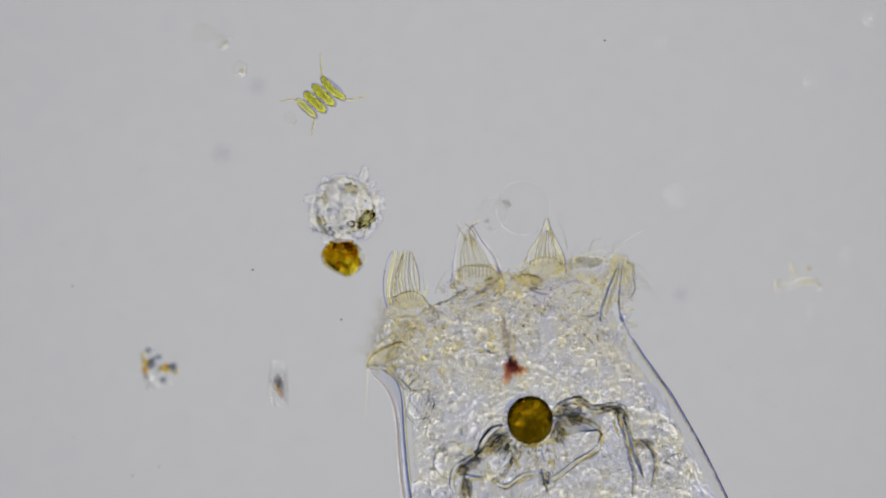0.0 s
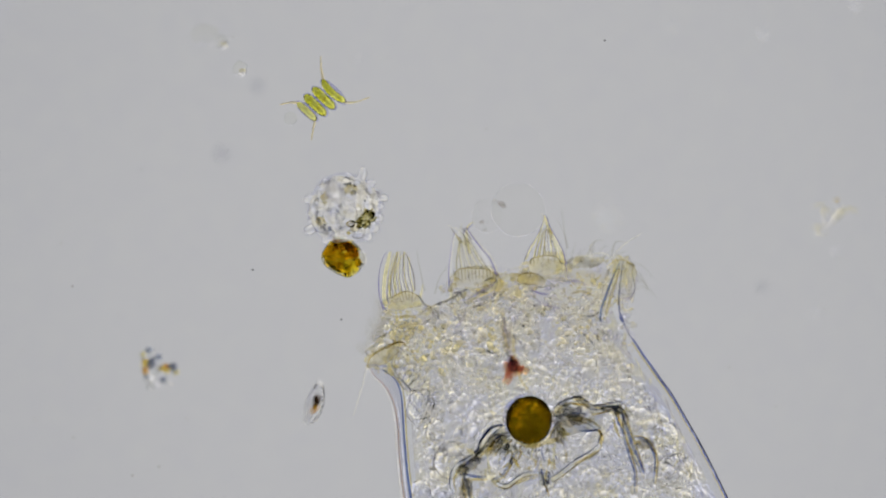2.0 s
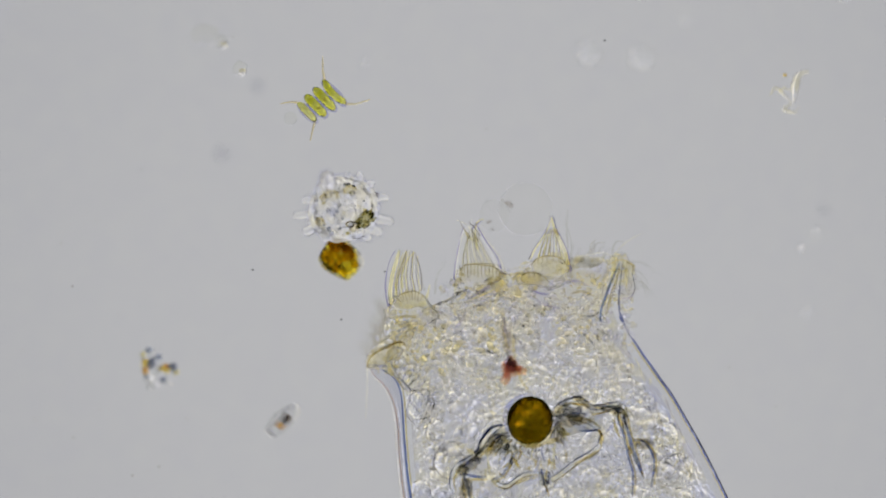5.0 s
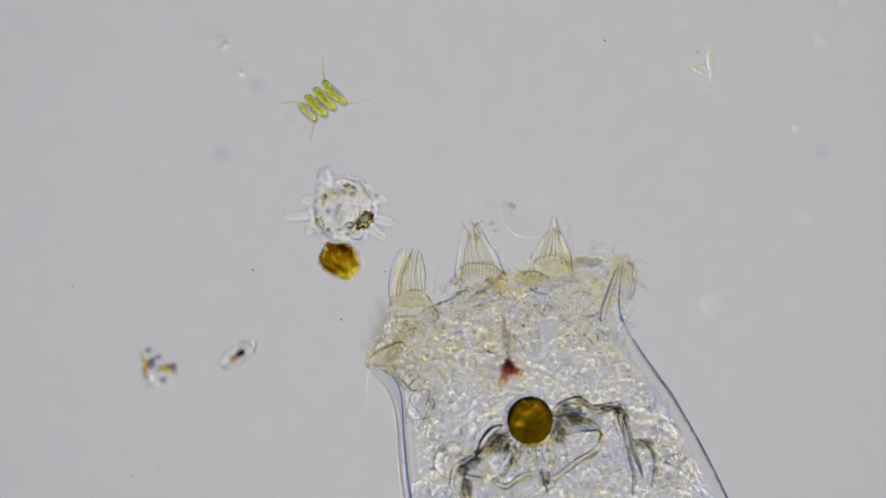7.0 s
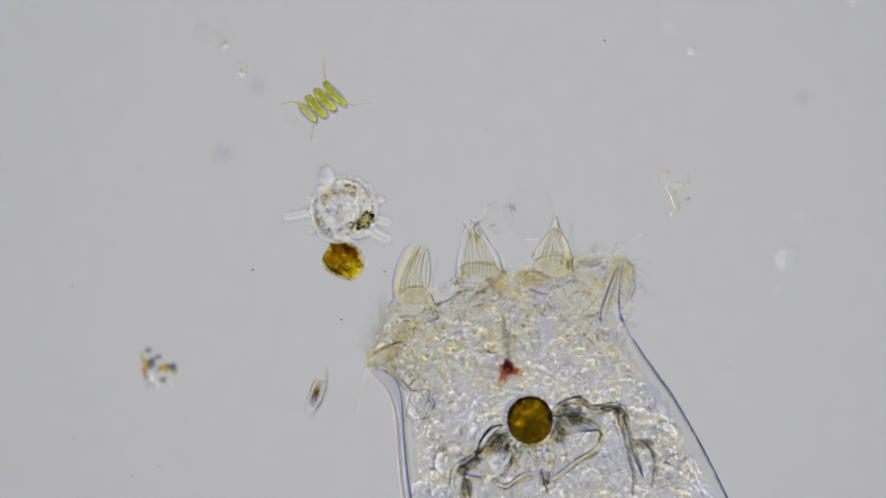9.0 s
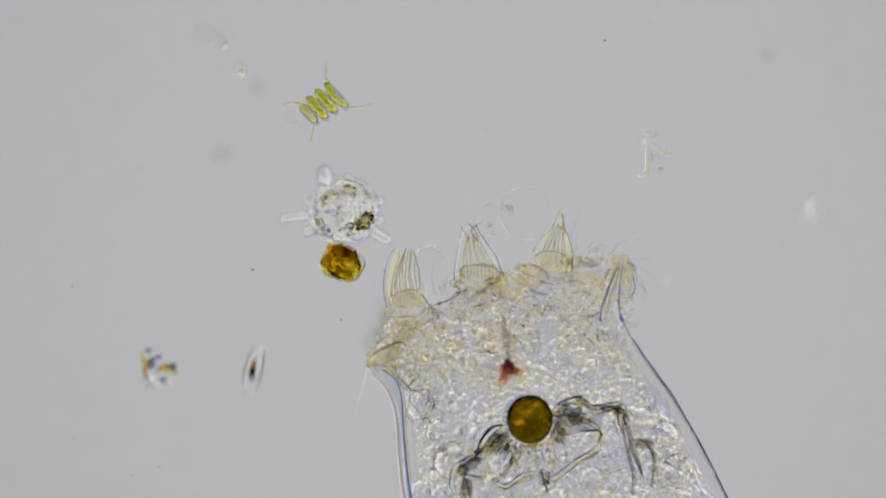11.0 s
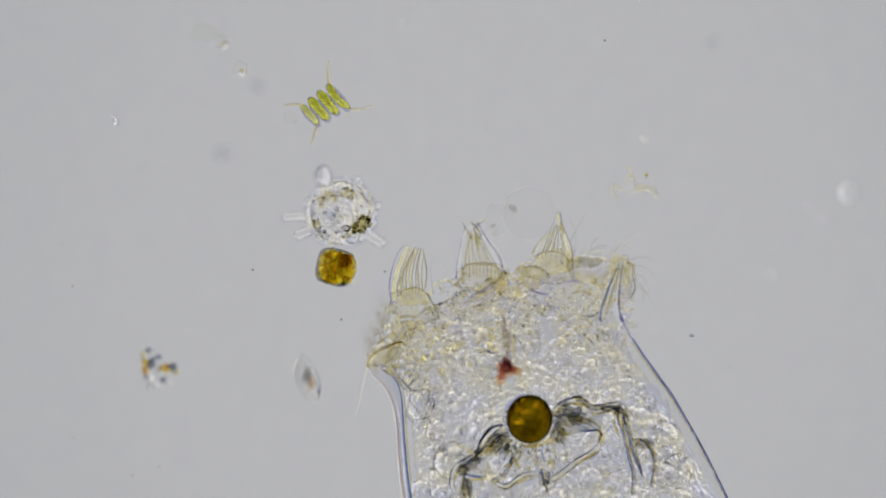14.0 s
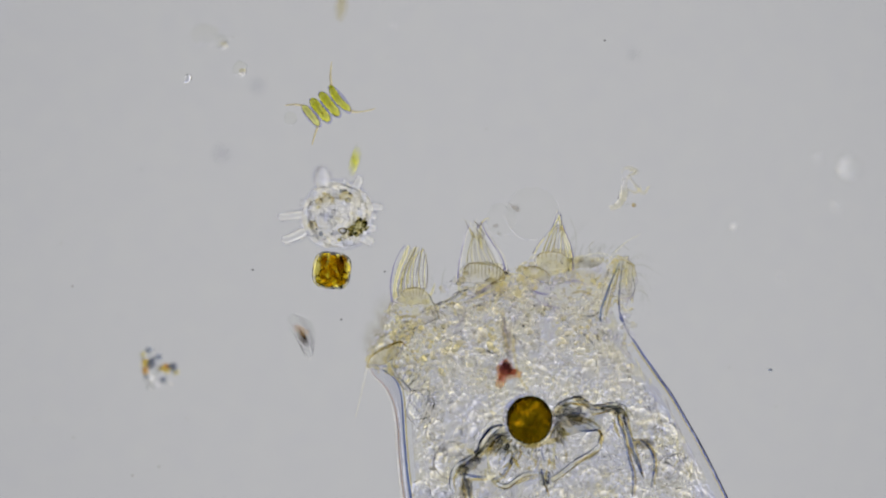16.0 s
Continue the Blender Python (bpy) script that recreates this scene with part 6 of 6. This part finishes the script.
    walk(strandy, [(t, Matrix.Translation(spot(u, v, z)) @ pose(0, 0, 0, 0, 0, turn)) for t, u, v, z, turn in
                   ((0, 1415, 502, -0.6, -80), (0.5, 1437, 474, -0.6, -70), (1, 1450, 449, -0.7, -60), (2, 1480, 386, -0.7, -50), (2.5, 1493, 329, -0.6, -40), (3, 1493, 289, -0.5, -30), (3.5, 1484, 245, -0.45, -25), (4, 1465, 211, -0.4, -20),
                    (5.2, 1396, 150, -0.3, -10), (6.5, 1309, 115, -0.25, 0), (7, 1258, 114, -0.15, 0), (7.5, 1191, 125, -0.1, 4), (8, 1106, 166, -0.1, 10), (8.2, 1060, 215, -0.1, 30), (8.4, 1037, 288, -0.15, 80), (8.5, 1080, 345, -0.2, 130),
                    (8.6, 1163, 366, -0.2, 170), (8.8, 1190, 356, -0.15, 195), (9, 1187, 343, -0.1, 205), (9.2, 1182, 326, -0.1, 200), (10.2, 1130, 270, -0.2, 190), (11.3, 1150, 288, -0.1, 175), (11.5, 1144, 300, -0.1, 180), (11.8, 1127, 297, -0.1, 255),
                    (12, 1101, 314, -0.1, 310), (12.3, 1118, 354, -0.15, 285), (12.5, 1136, 340, -0.1, 270), (12.8, 1203, 338, -0.1, 225), (13, 1206, 316, -0.1, 210), (13.3, 1189, 295, -0.1, 220), (13.5, 1154, 294, -0.15, 240), (13.8, 1076, 298, -0.4, 270),
                    (14, 1125, 336, -0.3, 275), (14.3, 1122, 329, -0.15, 290), (14.5, 1116, 330, -0.1, 300), (15, 1104, 330, -0.15, 280), (15.5, 1122, 341, -0.2, 205), (16, 1104, 337, -0.25, 165))])
    drift(drop_pale, -1.3, ((0, 1020, -60), (4.2, 1060, -30), (5.2, 1040, 150), (6.3, 1170, 480), (6.5, 1209, 516), (7, 1261, 541), (7.5, 1302, 533), (8, 1343, 510), (8.5, 1368, 485), (9, 1393, 460), (10, 1425, 415), (11.5, 1455, 361), (12.5, 1478, 361), (13.5, 1496, 351), (14.5, 1503, 333), (16, 1502, 298)))
    drift(drop_swirl, -1.3, ((0, 1198, 348), (0.2, 1171, 317), (0.4, 1129, 308), (0.6, 1083, 319), (0.8, 1125, 400), (1, 1215, 352), (1.2, 1206, 298), (1.4, 1168, 257), (1.6, 1123, 248), (1.8, 1063, 286), (2, 1075, 385), (2.2, 1200, 462),
                             (2.4, 1326, 455), (2.6, 1351, 419), (2.8, 1362, 387), (3, 1370, 361), (3.5, 1358, 264), (4, 1312, 192), (4.2, 1280, 165), (4.7, 1190, 110), (5.5, 1060, 100), (6.3, 1003, 155), (6.5, 986, 182), (6.8, 966, 280), (7.2, 955, 420), (7.8, 945, 540), (16, 940, 560)))
    drift(drop_dark, -1.3, ((0, 1205, 522), (0.5, 1240, 522), (1, 1277, 520), (1.5, 1312, 516), (2, 1348, 508), (3, 1405, 470), (3.5, 1432, 448), (4, 1445, 423), (5.2, 1458, 360), (6.5, 1457, 289), (7.5, 1451, 248), (8.5, 1436, 198), (9.2, 1416, 165), (10.3, 1382, 120), (11.5, 1343, 92), (12.5, 1322, 89), (13.5, 1284, 83), (14.5, 1233, 74), (15, 1203, 78), (15.5, 1164, 83), (16, 1120, 97)))
    drift(drop_small, -0.6, ((0, 1000, 620), (3.4, 1040, 605), (3.7, 1160, 578), (4, 1298, 541), (5.2, 1420, 420), (6.3, 1428, 297), (6.5, 1424, 276), (7, 1409, 228), (7.5, 1387, 183), (8, 1347, 139), (8.5, 1289, 104), (9, 1222, 92), (9.2, 1195, 93), (10.2, 1020, 160), (11, 1140, 250),
                              (11.5, 1151, 234), (11.8, 1104, 238), (12, 1059, 270), (12.25, 1060, 350), (12.5, 1166, 360), (12.9, 1230, 335), (13.3, 1209, 298), (13.5, 1193, 282), (13.8, 1160, 250), (14, 1139, 246), (14.3, 1103, 245), (14.5, 1074, 260), (15.2, 1100, 400), (15.6, 1200, 425), (16, 1299, 402)))
    drift(drop_follow, -1.2, ((0, 1000, 640), (9, 1010, 620), (11.3, 1230, 480), (12.5, 1370, 413), (13.8, 1425, 366), (14.3, 1443, 355), (14.5, 1447, 347), (15, 1453, 333), (15.5, 1453, 309), (16, 1449, 280)))
    drift(drop_upper, -1.2, ((0, 1434, 145), (0.5, 1410, 114), (1, 1392, 92), (1.5, 1371, 73), (2, 1351, 60), (3, 1274, 31), (3.5, 1231, 26), (4, 1192, 28), (6, 1100, -60), (16, 1000, -90)))
    drift(drop_second, -1.2, ((0, 1640, 300), (5.5, 1560, 180), (6.5, 1478, 92), (7, 1453, 71), (7.5, 1425, 47), (8, 1384, 27), (8.5, 1345, 8), (9.5, 1260, -60), (16, 1100, -90)))
    for k, ob in enumerate(strays):
        p = ob.location
        walk(ob, [(t, Matrix.Translation((p.x + 0.12 * math.sin(t * 0.3 + k) - 0.12 * math.sin(k), p.y + 0.015 * t + 0.05 * math.sin(t * 0.5 + 2 * k), p.z))) for t in range(0, 17, 2)])
    drift(bright, 0.0, ((0, -60, 150), (10.5, -40, 170), (11.5, 44, 190), (12.5, 105, 222), (13, 141, 238), (13.5, 172, 240), (14, 202, 214), (14.5, 238, 180), (15, 268, 174), (15.5, 303, 158), (16, 332, 140)), 60)
    drift(darkspeck, 0.0, ((0, 1060, 470), (12, 1080, 480), (13.2, 1150, 550), (14, 1224, 594), (14.5, 1260, 616), (15.3, 1313, 640), (16, 1363, 655)))
    drift(ringlet, 0.1, ((0, 640, -90), (9.3, 650, -90), (10.4, 735, 300), (11.2, 762, 474), (12.5, 766, 482), (13.2, 770, 486), (14.2, 792, 530), (16, 800, 560)))
    drift(greenling, 0.05, ((0, 760, -120), (15.2, 760, -120), (15.6, 722, 30), (15.8, 683, 137), (16, 628, 285)))
    drift(yellowish, -0.9, ((0, 600, -70), (13, 600, -50), (14.5, 602, -18), (15.5, 603, 4), (16, 604, 12)))


motions()
